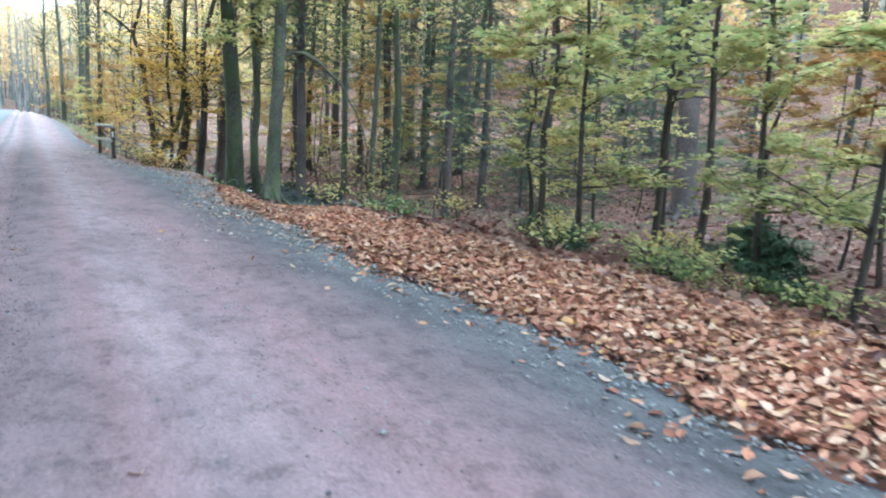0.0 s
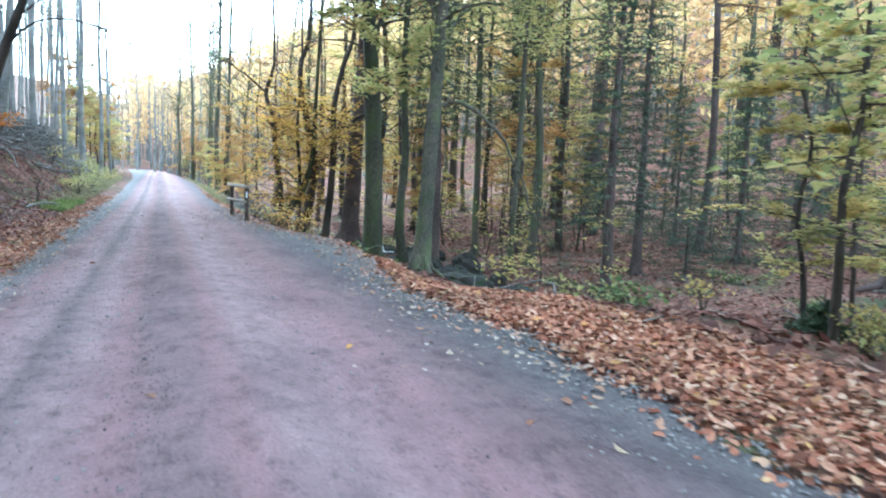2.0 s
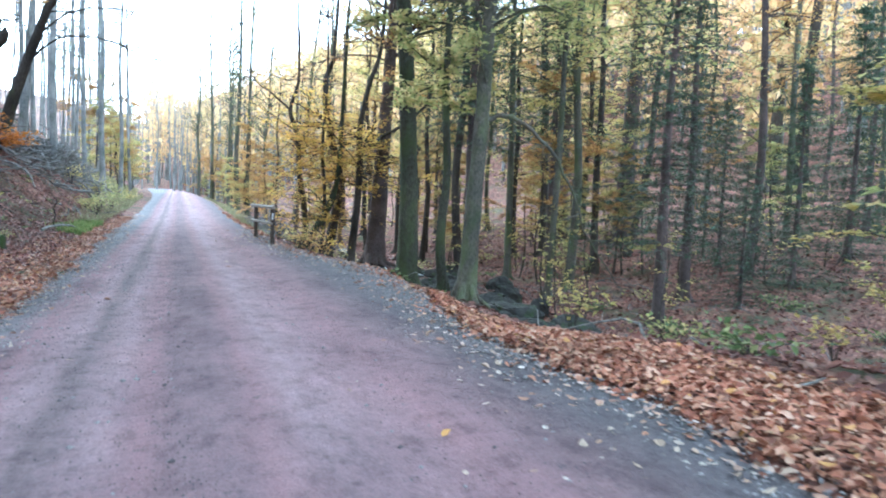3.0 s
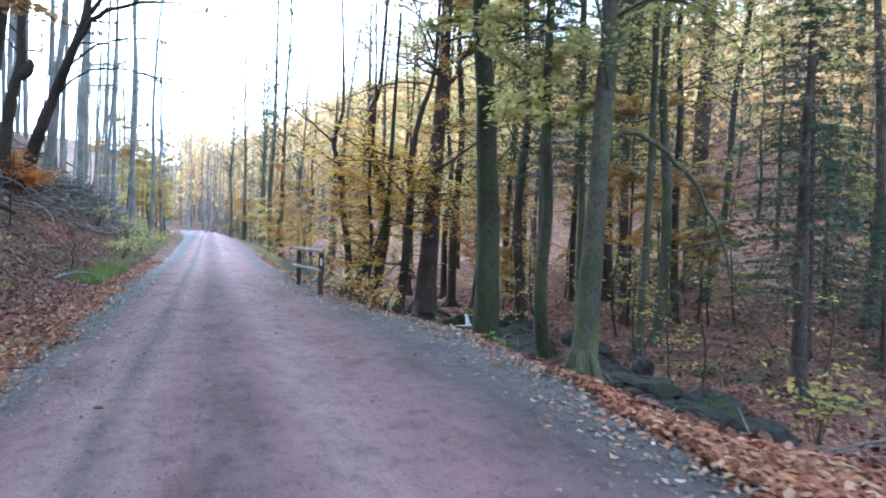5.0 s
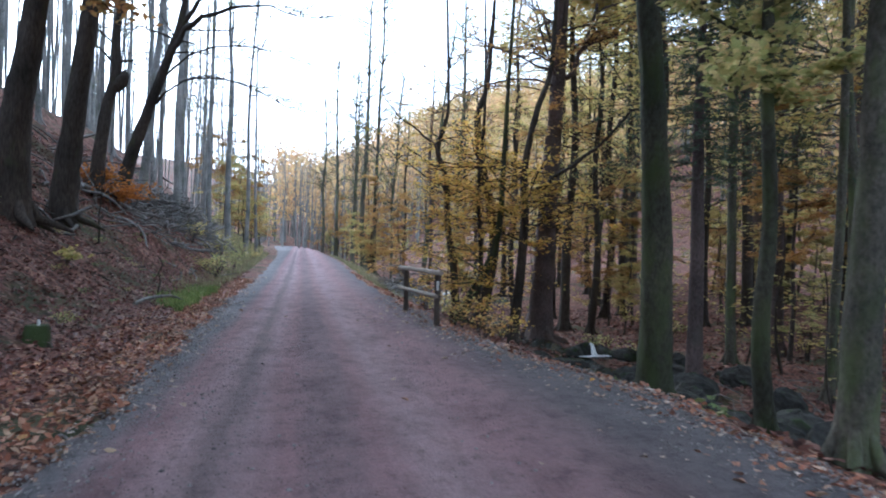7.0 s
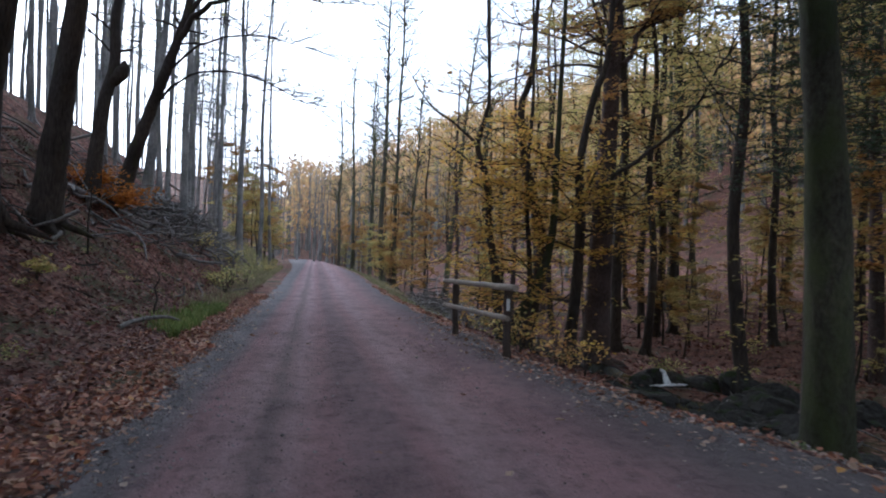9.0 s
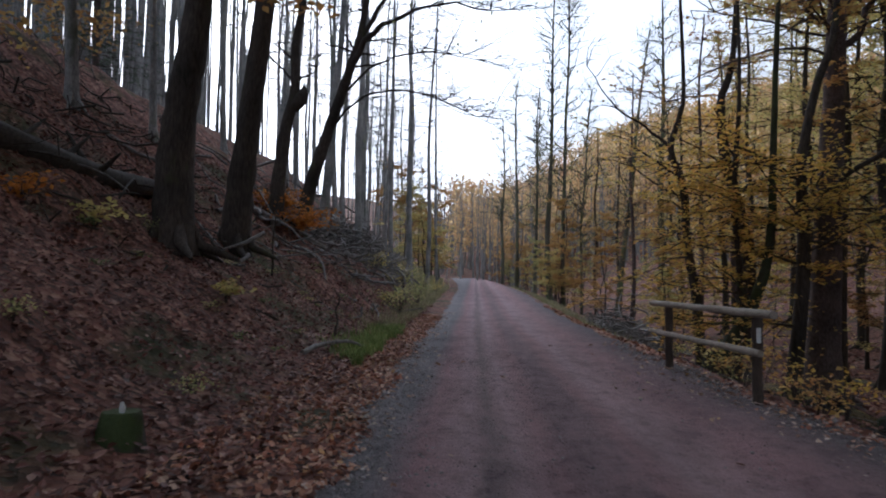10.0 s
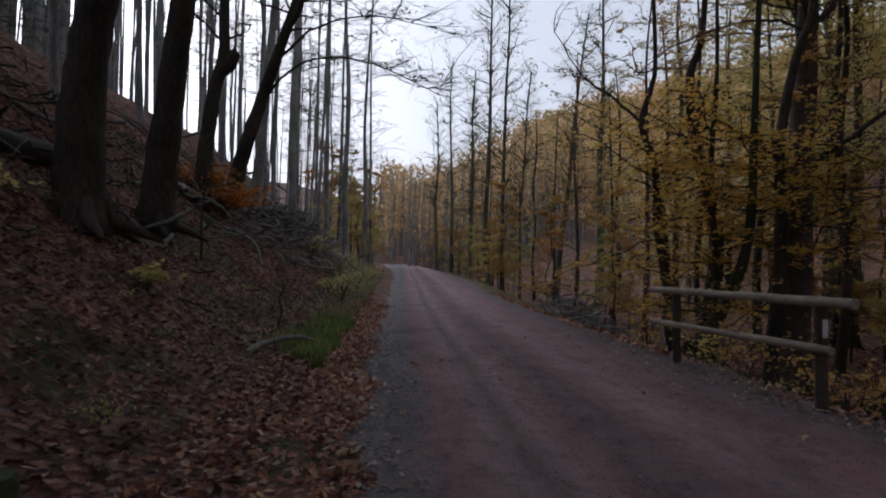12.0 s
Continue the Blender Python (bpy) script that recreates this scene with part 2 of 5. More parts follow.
GROUND = ground_material()
ROAD = road_material()
ROCK = stone_material("mossy_rock", (0.012, 0.012, 0.011), (0.055, 0.052, 0.047), (0.02, 0.028, 0.011), 0.07)
CRUMB = stone_material("soil_crumb", (0.06, 0.05, 0.05), (0.15, 0.13, 0.13), (0.08, 0.07, 0.07), -0.1)
STONE = stone_material("road_stone", (0.16, 0.15, 0.15), (0.34, 0.31, 0.3), (0.12, 0.10, 0.09), -0.1)
RAILWOOD = wood_material("weathered_rail", (0.16, 0.135, 0.11), (0.42, 0.37, 0.31), (6, 0.5, 6))
POSTWOOD = wood_material("dark_post", (0.03, 0.022, 0.018), (0.10, 0.075, 0.06), (5, 5, 0.5))
DEADWOOD = wood_material("dead_wood", (0.06, 0.054, 0.05), (0.32, 0.30, 0.285), (1, 1, 1))
DARKLOG = wood_material("dark_log", (0.022, 0.019, 0.017), (0.085, 0.074, 0.064), (1, 1, 1))
MOSSLOG = stone_material("mossy_stump", (0.03, 0.025, 0.02), (0.08, 0.07, 0.05), (0.03, 0.042, 0.014), 0.12)
plate_m, _n, _l, _b = mat_base("pale_plate", 0.5)
_b.inputs["Base Color"].default_value = (0.6, 0.6, 0.58, 1)
WATER, _n, _l, _b = mat_base("stream_water", 0.06)
_b.inputs["Base Color"].default_value = (0.03, 0.035, 0.03, 1)
_b.inputs["Specular IOR Level"].default_value = 0.5
bump(_n, _l, _b, noise_tex(_n, _l, coords(_n, _l, (1, 1, 1)), 6, 4), 0.4, 0.05)
FOAM, _n, _l, _b = mat_base("white_water", 0.5)
_l.new(ramp(_n, _l, noise_tex(_n, _l, coords(_n, _l, (3, 3, 1)), 5, 5), [(0.3, (0.38, 0.41, 0.43)), (0.6, (0.78, 0.8, 0.81))]), _b.inputs["Base Color"])


# ---- mesh helpers ----
class Builder:
    """Collects quads and triangles as arrays and makes one mesh of them."""

    def __init__(self):
        self.v, self.f, self.n = [], [], 0

    def add(self, verts, faces):
        self.v.append(np.asarray(verts, float))
        self.f.append(np.asarray(faces, int) + self.n)
        self.n += len(verts)

    def mesh(self, name, material, smooth=True):
        me = bpy.data.meshes.new(name)
        v = np.concatenate(self.v)
        idx = np.concatenate([f.ravel() for f in self.f])
        size = np.concatenate([np.full(len(f), f.shape[1]) for f in self.f])
        me.vertices.add(len(v))
        me.vertices.foreach_set("co", v.ravel())
        me.loops.add(len(idx))
        me.loops.foreach_set("vertex_index", idx.astype(np.int32))
        me.polygons.add(len(size))
        me.polygons.foreach_set("loop_start", np.concatenate([[0], np.cumsum(size)[:-1]]).astype(np.int32))
        me.polygons.foreach_set("use_smooth", np.full(len(size), smooth))
        me.update(calc_edges=True)
        me.validate()
        me.materials.append(material)
        return me


def part(name, builder, material, parent, label="", smooth=True):
    ob = new(name, builder.mesh(name, material, smooth))
    ob.parent = parent
    if label:
        ob["label"] = label
    return ob


def tube(b, pts, radii, sides=8, rough=0.0, cap=True):
    """A tapered tube along a line of points."""
    p = np.asarray(pts, float)
    r = np.asarray(radii, float)
    n = len(p)
    tan = np.gradient(p, axis=0)
    tan /= np.linalg.norm(tan, axis=1)[:, None] + 1e-9
    ref = np.where(np.abs(tan[:, 2:3]) > 0.8, [[1.0, 0, 0]], [[0, 0, 1.0]])
    if abs(tan[:, 2]).mean() > 0.6:
        ref = np.tile([[1.0, 0, 0]], (n, 1))
    else:
        ref = np.tile([[0.05, 0, 1.0]], (n, 1))
    u = np.cross(tan, ref)
    u /= np.linalg.norm(u, axis=1)[:, None] + 1e-9
    w = np.cross(tan, u)
    a = np.linspace(0, 2 * np.pi, sides, endpoint=False)
    rr = r[:, None] * (1 + rough * rng.normal(size=(n, sides)))
    v = p[:, None] + rr[..., None] * (np.cos(a)[None, :, None] * u[:, None] + np.sin(a)[None, :, None] * w[:, None])
    i = np.arange(n - 1)[:, None] * sides + np.arange(sides)[None]
    j = np.arange(n - 1)[:, None] * sides + (np.arange(sides)[None] + 1) % sides
    b.add(v.reshape(-1, 3), np.stack([i, j, j + sides, i + sides], -1).reshape(-1, 4))
    if cap and sides > 5:
        b.add(v[-1], np.stack([np.zeros(sides - 2, int), np.arange(1, sides - 1), np.arange(2, sides)], 1))
        b.add(v[0], np.stack([np.zeros(sides - 2, int), np.arange(2, sides), np.arange(1, sides - 1)], 1))


def smooth_line(ctrl, n):
    """Catmull-Rom through control points."""
    c = np.asarray(ctrl, float)
    c = np.vstack([2 * c[0] - c[1], c, 2 * c[-1] - c[-2]])
    out = []
    seg = len(c) - 3
    for t in np.linspace(0, seg - 1e-6, n):
        k = int(t)
        f = t - k
        p0, p1, p2, p3 = c[k:k + 4]
        out.append(0.5 * (2 * p1 + (p2 - p0) * f + (2 * p0 - 5 * p1 + 4 * p2 - p3) * f * f + (3 * p1 - p0 - 3 * p2 + p3) * f ** 3))
    return np.array(out)


def leaves(b, pos, size, up=1.0, spread=0.6, long=1.5):
    """Pointed, creased leaves at the places given; up: how far they lie flat."""
    n = len(pos)
    if n == 0:
        return
    nor = rng.normal(size=(n, 3)) * spread
    nor[:, 2] += up
    nor /= np.linalg.norm(nor, axis=1)[:, None]
    d = rng.normal(size=(n, 3))
    d -= nor * (d * nor).sum(1)[:, None]
    d /= np.linalg.norm(d, axis=1)[:, None]
    s = np.cross(nor, d)
    size = np.broadcast_to(size, (n,)) * rng.uniform(0.7, 1.3, n)
    L, W = (size * long / 2)[:, None], (size / 2)[:, None]
    fold = nor * W * rng.uniform(0.1, 0.7, (n, 1))
    v = np.stack([pos - d * L, pos - s * W + fold - d * L * 0.1, pos + d * L, pos + s * W + fold - d * L * 0.1], 1)
    i = np.arange(n)[:, None] * 4
    b.add(v.reshape(-1, 3), np.concatenate([i + [0, 2, 1], i + [0, 3, 2]]))


def litter_leaves(b, pos, size, flat=0.35):
    """Fallen leaves with six corners, curled along the midrib."""
    n = len(pos)
    nor = rng.normal(size=(n, 3)) * flat
    nor[:, 2] += 1
    nor /= np.linalg.norm(nor, axis=1)[:, None]
    d = rng.normal(size=(n, 3))
    d -= nor * (d * nor).sum(1)[:, None]
    d /= np.linalg.norm(d, axis=1)[:, None]
    s = np.cross(nor, d)
    size = np.broadcast_to(size, (n,)) * rng.uniform(0.6, 1.35, n)
    L, W = (size * 0.72)[:, None], (size * 0.42)[:, None]
    c = nor * W * rng.uniform(-0.2, 0.9, (n, 1))
    tip = nor * L * rng.uniform(-0.1, 0.45, (n, 1))
    v = np.stack([pos - d * L + tip * 0.5, pos - s * W + c - d * L * 0.35, pos - s * W * 0.9 + c + d * L * 0.3, pos + d * L + tip,
                  pos + s * W * 0.9 + c + d * L * 0.3, pos + s * W + c - d * L * 0.35], 1)
    i = np.arange(n)[:, None] * 6
    b.add(v.reshape(-1, 3), np.concatenate([i + [0, 3, 2, 1], i + [0, 5, 4, 3]]))


# ---- the lie of the land ----
def smoothstep(a, b, x):
    t = np.clip((x - a) / (b - a), 0, 1)
    return t * t * (3 - 2 * t)


def bumps(x, y):
    return (np.sin(x * 0.9 + 1.3 * np.sin(y * 0.31)) * np.cos(y * 0.7 + 0.8 * np.sin(x * 0.43)) * 0.6
            + np.sin(x * 2.3 + y * 1.1) * np.cos(y * 1.9 - x * 0.7) * 0.4)


def road_height(y):
    return 0.022 * np.maximum(y - 32, 0) * smoothstep(28, 60, y)


def left_edge(y):
    return -0.72 - 0.4 * smoothstep(13, 30, y) - 0.012 * np.maximum(y - 60, 0) ** 1.6 * 0.3 + 0.07 * np.sin(y * 1.7) + 0.05 * np.sin(y * 4.1) + 0.04 * np.sin(y * 9.7 + 1) + 0.03 * np.sin(y * 23.0)


def right_edge(y):
    return 4.15 + 0.5 * smoothstep(10, 13, y) * (1 - smoothstep(16, 21, y)) - 0.35 * smoothstep(15, 22, y) - 0.012 * np.maximum(y - 60, 0) ** 1.6 * 0.3 + 0.09 * np.sin(y * 1.3) + 0.05 * np.sin(y * 3.3) + 0.04 * np.sin(y * 8.9 + 2) + 0.03 * np.sin(y * 21.0)


def height(x, y):
    x, y = np.asarray(x, float), np.asarray(y, float)
    base = road_height(y)
    le, re = left_edge(y), right_edge(y)
    # bank and hillside on the left
    s = np.maximum(le - 1.0 - x, 0)
    steep = 0.40 + 0.32 * smoothstep(29, 41, y)
    fade = 1 - 0.55 * smoothstep(52, 95, y)
    s2 = np.where(s > 10, 10 + (s - 10) * 0.45, s)
    s2 = np.where(s > 26, 17.2 + (s - 26) * 0.1, s2)
    left = (steep * np.maximum(s2 - 0.5, 0) * smoothstep(0, 3, s) + 0.12 * s * smoothstep(0, 1.0, s)) * fade
    left = left + 0.5 * np.clip(s - 4.2, 0, 6) * smoothstep(40, 30, y) * fade
    left = left + bumps(x, y) * 0.16 * smoothstep(0.3, 3, s)
    # verge, stream hollow and the hill across the valley on the right
    e = x - re
    near = smoothstep(13, 7, y)
    deep = np.interp(e, [0, 0.25, 0.8, 2.1, 3.4, 4.8, 8, 14, 20, 31, 56, 100, 160, 260], [0, -0.05, -0.42, -0.72, -1.35, -1.75, -1.9, -1.7, -0.9, 1, 10, 29, 46, 58])
    flat = np.interp(e, [0, 1.5, 2.5, 5, 10, 20, 31, 56, 100, 160, 260], [0, 0.02, -0.1, -0.4, -0.7, -0.4, 1, 10, 29, 46, 58])
    right = (near * flat + (1 - near) * deep) + bumps(x * 0.8, y * 0.8) * 0.18 * smoothstep(1.5, 5, e)
    right = right + np.interp(e + 9 * smoothstep(65, 120, y), [20, 30, 44, 60, 100, 260], [0, 4, 9, 10, 5, -2]) * smoothstep(35, 80, y)
    z = base + np.where(x < le, left, np.where(x > re, right, -0.07))
    # the valley ends in a wooded rise
    z = z + np.maximum(y - 115, 0) * 0.13 * smoothstep(115, 150, y)
    return z


def on_ground(x, y, lift=0.0):
    return float(height(x, y)) + lift


gx = np.unique(np.concatenate([np.linspace(-160, -30, 27), np.linspace(-30, -8, 56), np.linspace(-8, 12, 134), np.linspace(12, 40, 71), np.linspace(40, 280, 49)]))
gy = np.unique(np.concatenate([np.linspace(-60, -8, 27), np.linspace(-8, 50, 233), np.linspace(50, 100, 101), np.linspace(100, 320, 56)]))
X, Y = np.meshgrid(gx, gy)
Z = height(X, Y)
gb = Builder()
ii = (np.arange(len(gy) - 1)[:, None] * len(gx) + np.arange(len(gx) - 1)[None]).ravel()
gb.add(np.stack([X, Y, Z], -1).reshape(-1, 3), np.stack([ii, ii + 1, ii + 1 + len(gx), ii + len(gx)], 1))
ground = tagged(new("ground", gb.mesh("ground", GROUND)), "leaf-covered forest floor with a bank and stream hollow", "ground", kind="structure")
horizon = Builder()
a = np.linspace(0, 2 * np.pi, 65)[:-1]
ring = [np.stack([60 + r * np.cos(a), 100 + r * np.sin(a), np.full(64, z)], 1) for r, z in ((20, -6.0), (4000, -6.0))]
k = np.arange(64)
horizon.add(np.concatenate(ring), np.stack([k, (k + 1) % 64, (k + 1) % 64 + 64, k + 64], 1))
tagged(new("ground_far", horizon.mesh("ground_far", GROUND)), "plain far woodland ground reaching to the horizon", "ground", kind="structure")

ry = np.concatenate([np.linspace(-30, -5, 120), np.linspace(-4.95, 35, 900), np.linspace(35.2, 135, 400)])
rs = np.linspace(0, 1, 46)
RY, RS = np.meshgrid(ry, rs, indexing="ij")
RX = left_edge(RY) - 0.12 + (right_edge(RY) - left_edge(RY) + 0.24) * RS
lane = RX
RZ = road_height(RY) + 0.03 * np.sin(np.pi * RS) - 0.035 * np.exp(-((lane - 0.75) / 0.28) ** 2) - 0.03 * np.exp(-((lane - 2.35) / 0.3) ** 2)
RZ += 0.008 * np.sin(RX * 5.1 + np.sin(RY * 0.7) * 2) * np.sin(RY * 1.3 + RX) + 0.004 * rng.normal(size=RX.shape) - 0.06 * (np.abs(RS - 0.5) * 2) ** 16
rb = Builder()
w = len(rs)
ii = (np.arange(len(ry) - 1)[:, None] * w + np.arange(w - 1)[None]).ravel()
rb.add(np.stack([RX, RY, RZ], -1).reshape(-1, 3), np.stack([ii, ii + 1, ii + 1 + w, ii + w], 1))
road = tagged(new("road", rb.mesh("road", ROAD)), "reddish packed-gravel forest road with grey wheel tracks", "road", kind="structure")


# ---- trees ----
class Tree:
    """One tree: a tapered trunk, its branches and its leaves, each a mesh of its own under an empty at the base."""

    def __init__(self, name, label, x, y, ctrl, r0, r1, bark, group="", sides=12, z=None, category="tree"):
        self.base = np.array([x, y, on_ground(x, y, -0.12) if z is None else z])
        self.root = tagged(new(name), label, category, group)
        self.root.matrix_basis = Matrix.Translation(self.base)
        self.bark = bark
        n = max(14, len(ctrl) * 5)
        self.line = smooth_line(ctrl, n)
        f = np.linspace(0, 1, n)
        self.rad = r0 * (1 - f) + r1 * f
        self.rad = self.rad * (1 + 0.32 * np.exp(-(self.line[:, 2] - self.line[0, 2]) / (1.6 * r0 + 0.05)))
        t = Builder()
        tube(t, self.line, self.rad, sides, 0.045)
        for k in range(5 if r0 > 0.11 else 0):
            a = k * 1.257 + rng.uniform(-0.4, 0.4)
            d = np.array([math.cos(a), math.sin(a), 0])
            p0 = self.line[0]
            tube(t, [p0 + d * r0 * 0.5 + [0, 0, 0.45 + r0], p0 + d * r0 * 1.35 + [0, 0, 0.22], p0 + d * r0 * 2.5 + [0, 0, 0.06], p0 + d * r0 * 3.4 + [0, 0, -0.1]],
                 [r0 * 0.32, r0 * 0.34, r0 * 0.22, r0 * 0.08], 6, 0.05)
        part("trunk", t, bark, self.root)
        self.b, self.tw = Builder(), []

    def at(self, f):
        k = min(int(f * (len(self.line) - 1)), len(self.line) - 2)
        u = f * (len(self.line) - 1) - k
        return self.line[k] * (1 - u) + self.line[k + 1] * u, self.rad[k]

    def limb(self, ctrl, r0, r1, kids=0, kid_len=0.8, droop=0.0, depth=1, leafy=True):
        """A branch along given points."""
        p = smooth_line(ctrl, max(7, len(ctrl) * 3))
        p[1:] += rng.normal(size=(len(p) - 1, 3)) * r0 * 0.4
        had = len(self.tw)
        lb_ = Builder()
        tube(lb_, p, np.linspace(r0, r1, len(p)), 8, 0.03)
        part("limb", lb_, self.bark, self.root)
        for _ in range(kids):
            k = rng.integers(max(1, len(p) // 2), len(p))
            along = p[k] - p[k - 1]
            self.grow(p[k], along / (np.linalg.norm(along) + 1e-9), kid_len * rng.uniform(0.5, 1.2), max(r1 * 1.3, 0.012), depth, droop, 0.25)
        if not leafy:
            del self.tw[had:]
        return p

    def grow(self, start, d, length, r, depth, droop, lift):
        """A branch that wanders, with side twigs in flat layers."""
        side = rng.normal(size=3)
        side[2] *= 0.35
        d = d * 0.55 + side * 0.75
        d[2] = d[2] * 0.6 + lift
        d /= np.linalg.norm(d)
        n = 6
        p = [np.array(start, float)]
        for i in range(n - 1):
            d = d + rng.normal(size=3) * 0.16 + np.array([0, 0, -droop])
            d /= np.linalg.norm(d)
            p.append(p[-1] + d * length / (n - 1))
        p = np.array(p)
        tube(self.b, p, np.linspace(r, r * 0.3, n), 4, 0, False)
        if depth > 0:
            for _ in range(4):
                k = rng.integers(1, n)
                self.grow(p[k], d, length * rng.uniform(0.35, 0.65), r * 0.5, depth - 1, droop, lift * 0.4)
        if depth <= 1:
            self.tw.append(p[1:])

    def branches(self, n, lo, hi, length, depth=1, droop=0.03, lift=0.25, r=0.03):
        for _ in range(n):
            f = rng.uniform(lo, hi)
            p, rt = self.at(f)
            a = rng.uniform(0, 2 * np.pi)
            d = np.array([math.cos(a), math.sin(a), lift])
            self.grow(p + d * rt * 0.3, d, length * rng.uniform(0.5, 1.15) * (1.1 - 0.5 * f), min(r, rt * 0.5), depth, droop, lift)
        return self

    def sprays(self, name, n, size, leaf, lo, hi, up=1.6, spread=0.5, scatter=0.2):
        """Leaves on the twigs between two heights above the base."""
        pts = np.concatenate(self.tw)
        pts = pts[(pts[:, 2] > lo) & (pts[:, 2] < hi)]
        pos = pts[rng.integers(0, len(pts), n)] + rng.normal(size=(n, 3)) * [scatter, scatter, scatter * 0.35]
        c = Builder()
        leaves(c, pos, size, up, spread)
        part(name, c, leaf, self.root)["kind"] = "stuff"
        return self

    def finish(self, n_leaves=0, size=0.07, leaf=None, name="crown", label="", up=1.2, spread=0.5, scatter=0.13, below=None):
        if self.b.n:
            part("branchwork", self.b, self.bark, self.root)["kind"] = "stuff"
        if n_leaves and self.tw:
            pts = np.concatenate(self.tw)
            if below is not None:
                pts = pts[pts[:, 2] < below]
            pos = pts[rng.integers(0, len(pts), n_leaves)] + rng.normal(size=(n_leaves, 3)) * [scatter, scatter, scatter * 0.35]
            c = Builder()
            leaves(c, pos, size, up, spread)
            part(name, c, leaf, self.root, label)["kind"] = "stuff"
        return self.root


def place(ob, x, y, turn=None, scale=1.0, sink=-0.12):
    m = Matrix.Translation((x, y, on_ground(x, y, sink))) @ Matrix.Rotation(rng.uniform(0, 6.28) if turn is None else turn, 4, "Z") @ Matrix.Scale(scale, 4)
    return copy_thing(ob, m)


def line_up(h, lean=(0, 0), wobble=0.1, n=6):
    z = np.linspace(0, h, n)
    w = rng.normal(size=(n, 2)) * wobble
    w[0] = 0
    return np.column_stack([lean[0] * z + w[:, 0], lean[1] * z + w[:, 1], z])


G_BANK = "trees on the stream bank"
# mossy trunk at the verge
t1 = Tree("tree", "tall dark mossy beech trunk beside the stream", 6.84, 19.42, [(0, 0, 0), (0.0, 0, 2.5), (-0.12, 0, 5), (-0.35, 0.1, 8.5), (-0.6, 0.2, 13), (-0.5, 0.3, 20)], 0.29, 0.12, BARK_GREEN, G_BANK, 16)
# high limbs and dense crown, unseen, added to shade road and hollow
for ctrl in ([(-0.4, 0, 9.2), (-1.8, -0.6, 11.0), (-3.6, -1.2, 12.0), (-5.6, -1.6, 12.2)], [(-0.5, 0.1, 10.5), (-1.4, 1.4, 12.5), (-3.2, 3.0, 13.5), (-5.0, 4.4, 13.6)], [(-0.5, 0.1, 11.5), (0.8, -1.8, 13.2), (0.4, -4.2, 14.2)],
             [(-0.4, 0, 9.5), (1.5, -0.5, 11.5), (4.0, -1.0, 12.8), (6.5, -1.5, 13.0)], [(-0.5, 0.1, 10.5), (2.0, 2.5, 12.5), (4.5, 4.5, 13.5)]):
    t1.limb(ctrl, 0.09, 0.02, 22, 2.4, 0.03, 1)
t1.branches(10, 0.5, 1.0, 3.0, 1, 0.03, 0.35, 0.05).sprays("crown", 30000, 0.17, LEAF_GREEN, 10, 99, scatter=0.3).finish()
t2 = Tree("tree", "slim wavering grey-green beech stem beside the stream", 6.77, 16.57, [(0, 0, 0), (-0.12, 0, 1.5), (-0.02, 0, 3), (-0.12, 0, 5), (-0.05, 0, 8), (0.1, 0, 14)], 0.125, 0.05, BARK_GREEN, G_BANK)
t2.branches(9, 0.45, 1.0, 2.0, 1, 0.03, 0.3, 0.03).finish(3500, 0.09, LEAF_GREEN)
t3 = Tree("tree", "mossy beech with a long arching low branch", 6.7, 15.15, [(0, 0, 0), (0.07, 0, 1.5), (0.17, 0, 3.2), (0.3, 0, 6), (0.42, 0, 9), (0.6, 0, 17)], 0.205, 0.09, BARK_MOSSY, G_BANK, 16)
t3.limb([(0.25, 0, 3.95), (0.6, -0.05, 4.1), (1.1, -0.1, 4.0), (1.75, -0.2, 3.5), (2.3, -0.3, 2.6), (2.75, -0.3, 1.6), (3.6, -0.4, 0.5)], 0.065, 0.012, 14, 0.9, 0.1, leafy=False)
t3.limb([(0.3, 0, 4.6), (0.05, -0.3, 5.0), (-0.2, -0.5, 5.6)], 0.03, 0.01, 3, 0.5)
t3.limb([(0.33, 0, 5.2), (0.9, 0.2, 6.2), (1.9, 0.4, 6.6), (3.0, 0.4, 6.2)], 0.05, 0.012, 14, 1.3, 0.12, 1)
t3.limb([(0.35, 0, 6.0), (1.2, -0.6, 6.9), (2.4, -1.2, 6.8), (3.4, -1.6, 6.0)], 0.05, 0.012, 14, 1.3, 0.12, 1)
# upper limbs above the view, leafed heavily to darken the verge below
for ctrl in ([(0.5, 0, 9.6), (-1.0, 0.8, 11.2), (-3.0, 1.4, 12.2), (-5.2, 1.8, 12.4)], [(0.5, 0, 10.4), (1.8, 1.6, 12.2), (3.4, 3.0, 13.0)], [(0.5, 0, 10.0), (-0.6, 2.2, 11.8), (-1.6, 4.2, 12.6)],
             [(0.4, 0, 9.2), (-0.6, -2.4, 11.0), (-1.5, -5.0, 12.0), (-2.0, -7.6, 12.3)], [(0.45, 0, 9.6), (1.4, -2.8, 11.4), (2.0, -6.0, 12.4), (2.2, -8.6, 12.6)],
             [(0.5, 0, 9.8), (2.5, -0.5, 11.5), (5.0, -1.0, 12.4), (7.5, -1.5, 12.6)], [(0.5, 0, 10.2), (-1.4, -1.6, 11.8), (-3.4, -3.4, 12.6)]):
    t3.limb(ctrl, 0.07, 0.02, 20, 2.2, 0.03, 1)
t3.branches(8, 0.55, 1.0, 2.5, 1, 0.06, 0.25, 0.04).sprays("low_crown", 1700, 0.08, LEAF_GREEN, 3, 8.8, scatter=0.24).sprays("crown", 34000, 0.17, LEAF_GREEN, 8.8, 99, scatter=0.3).finish()
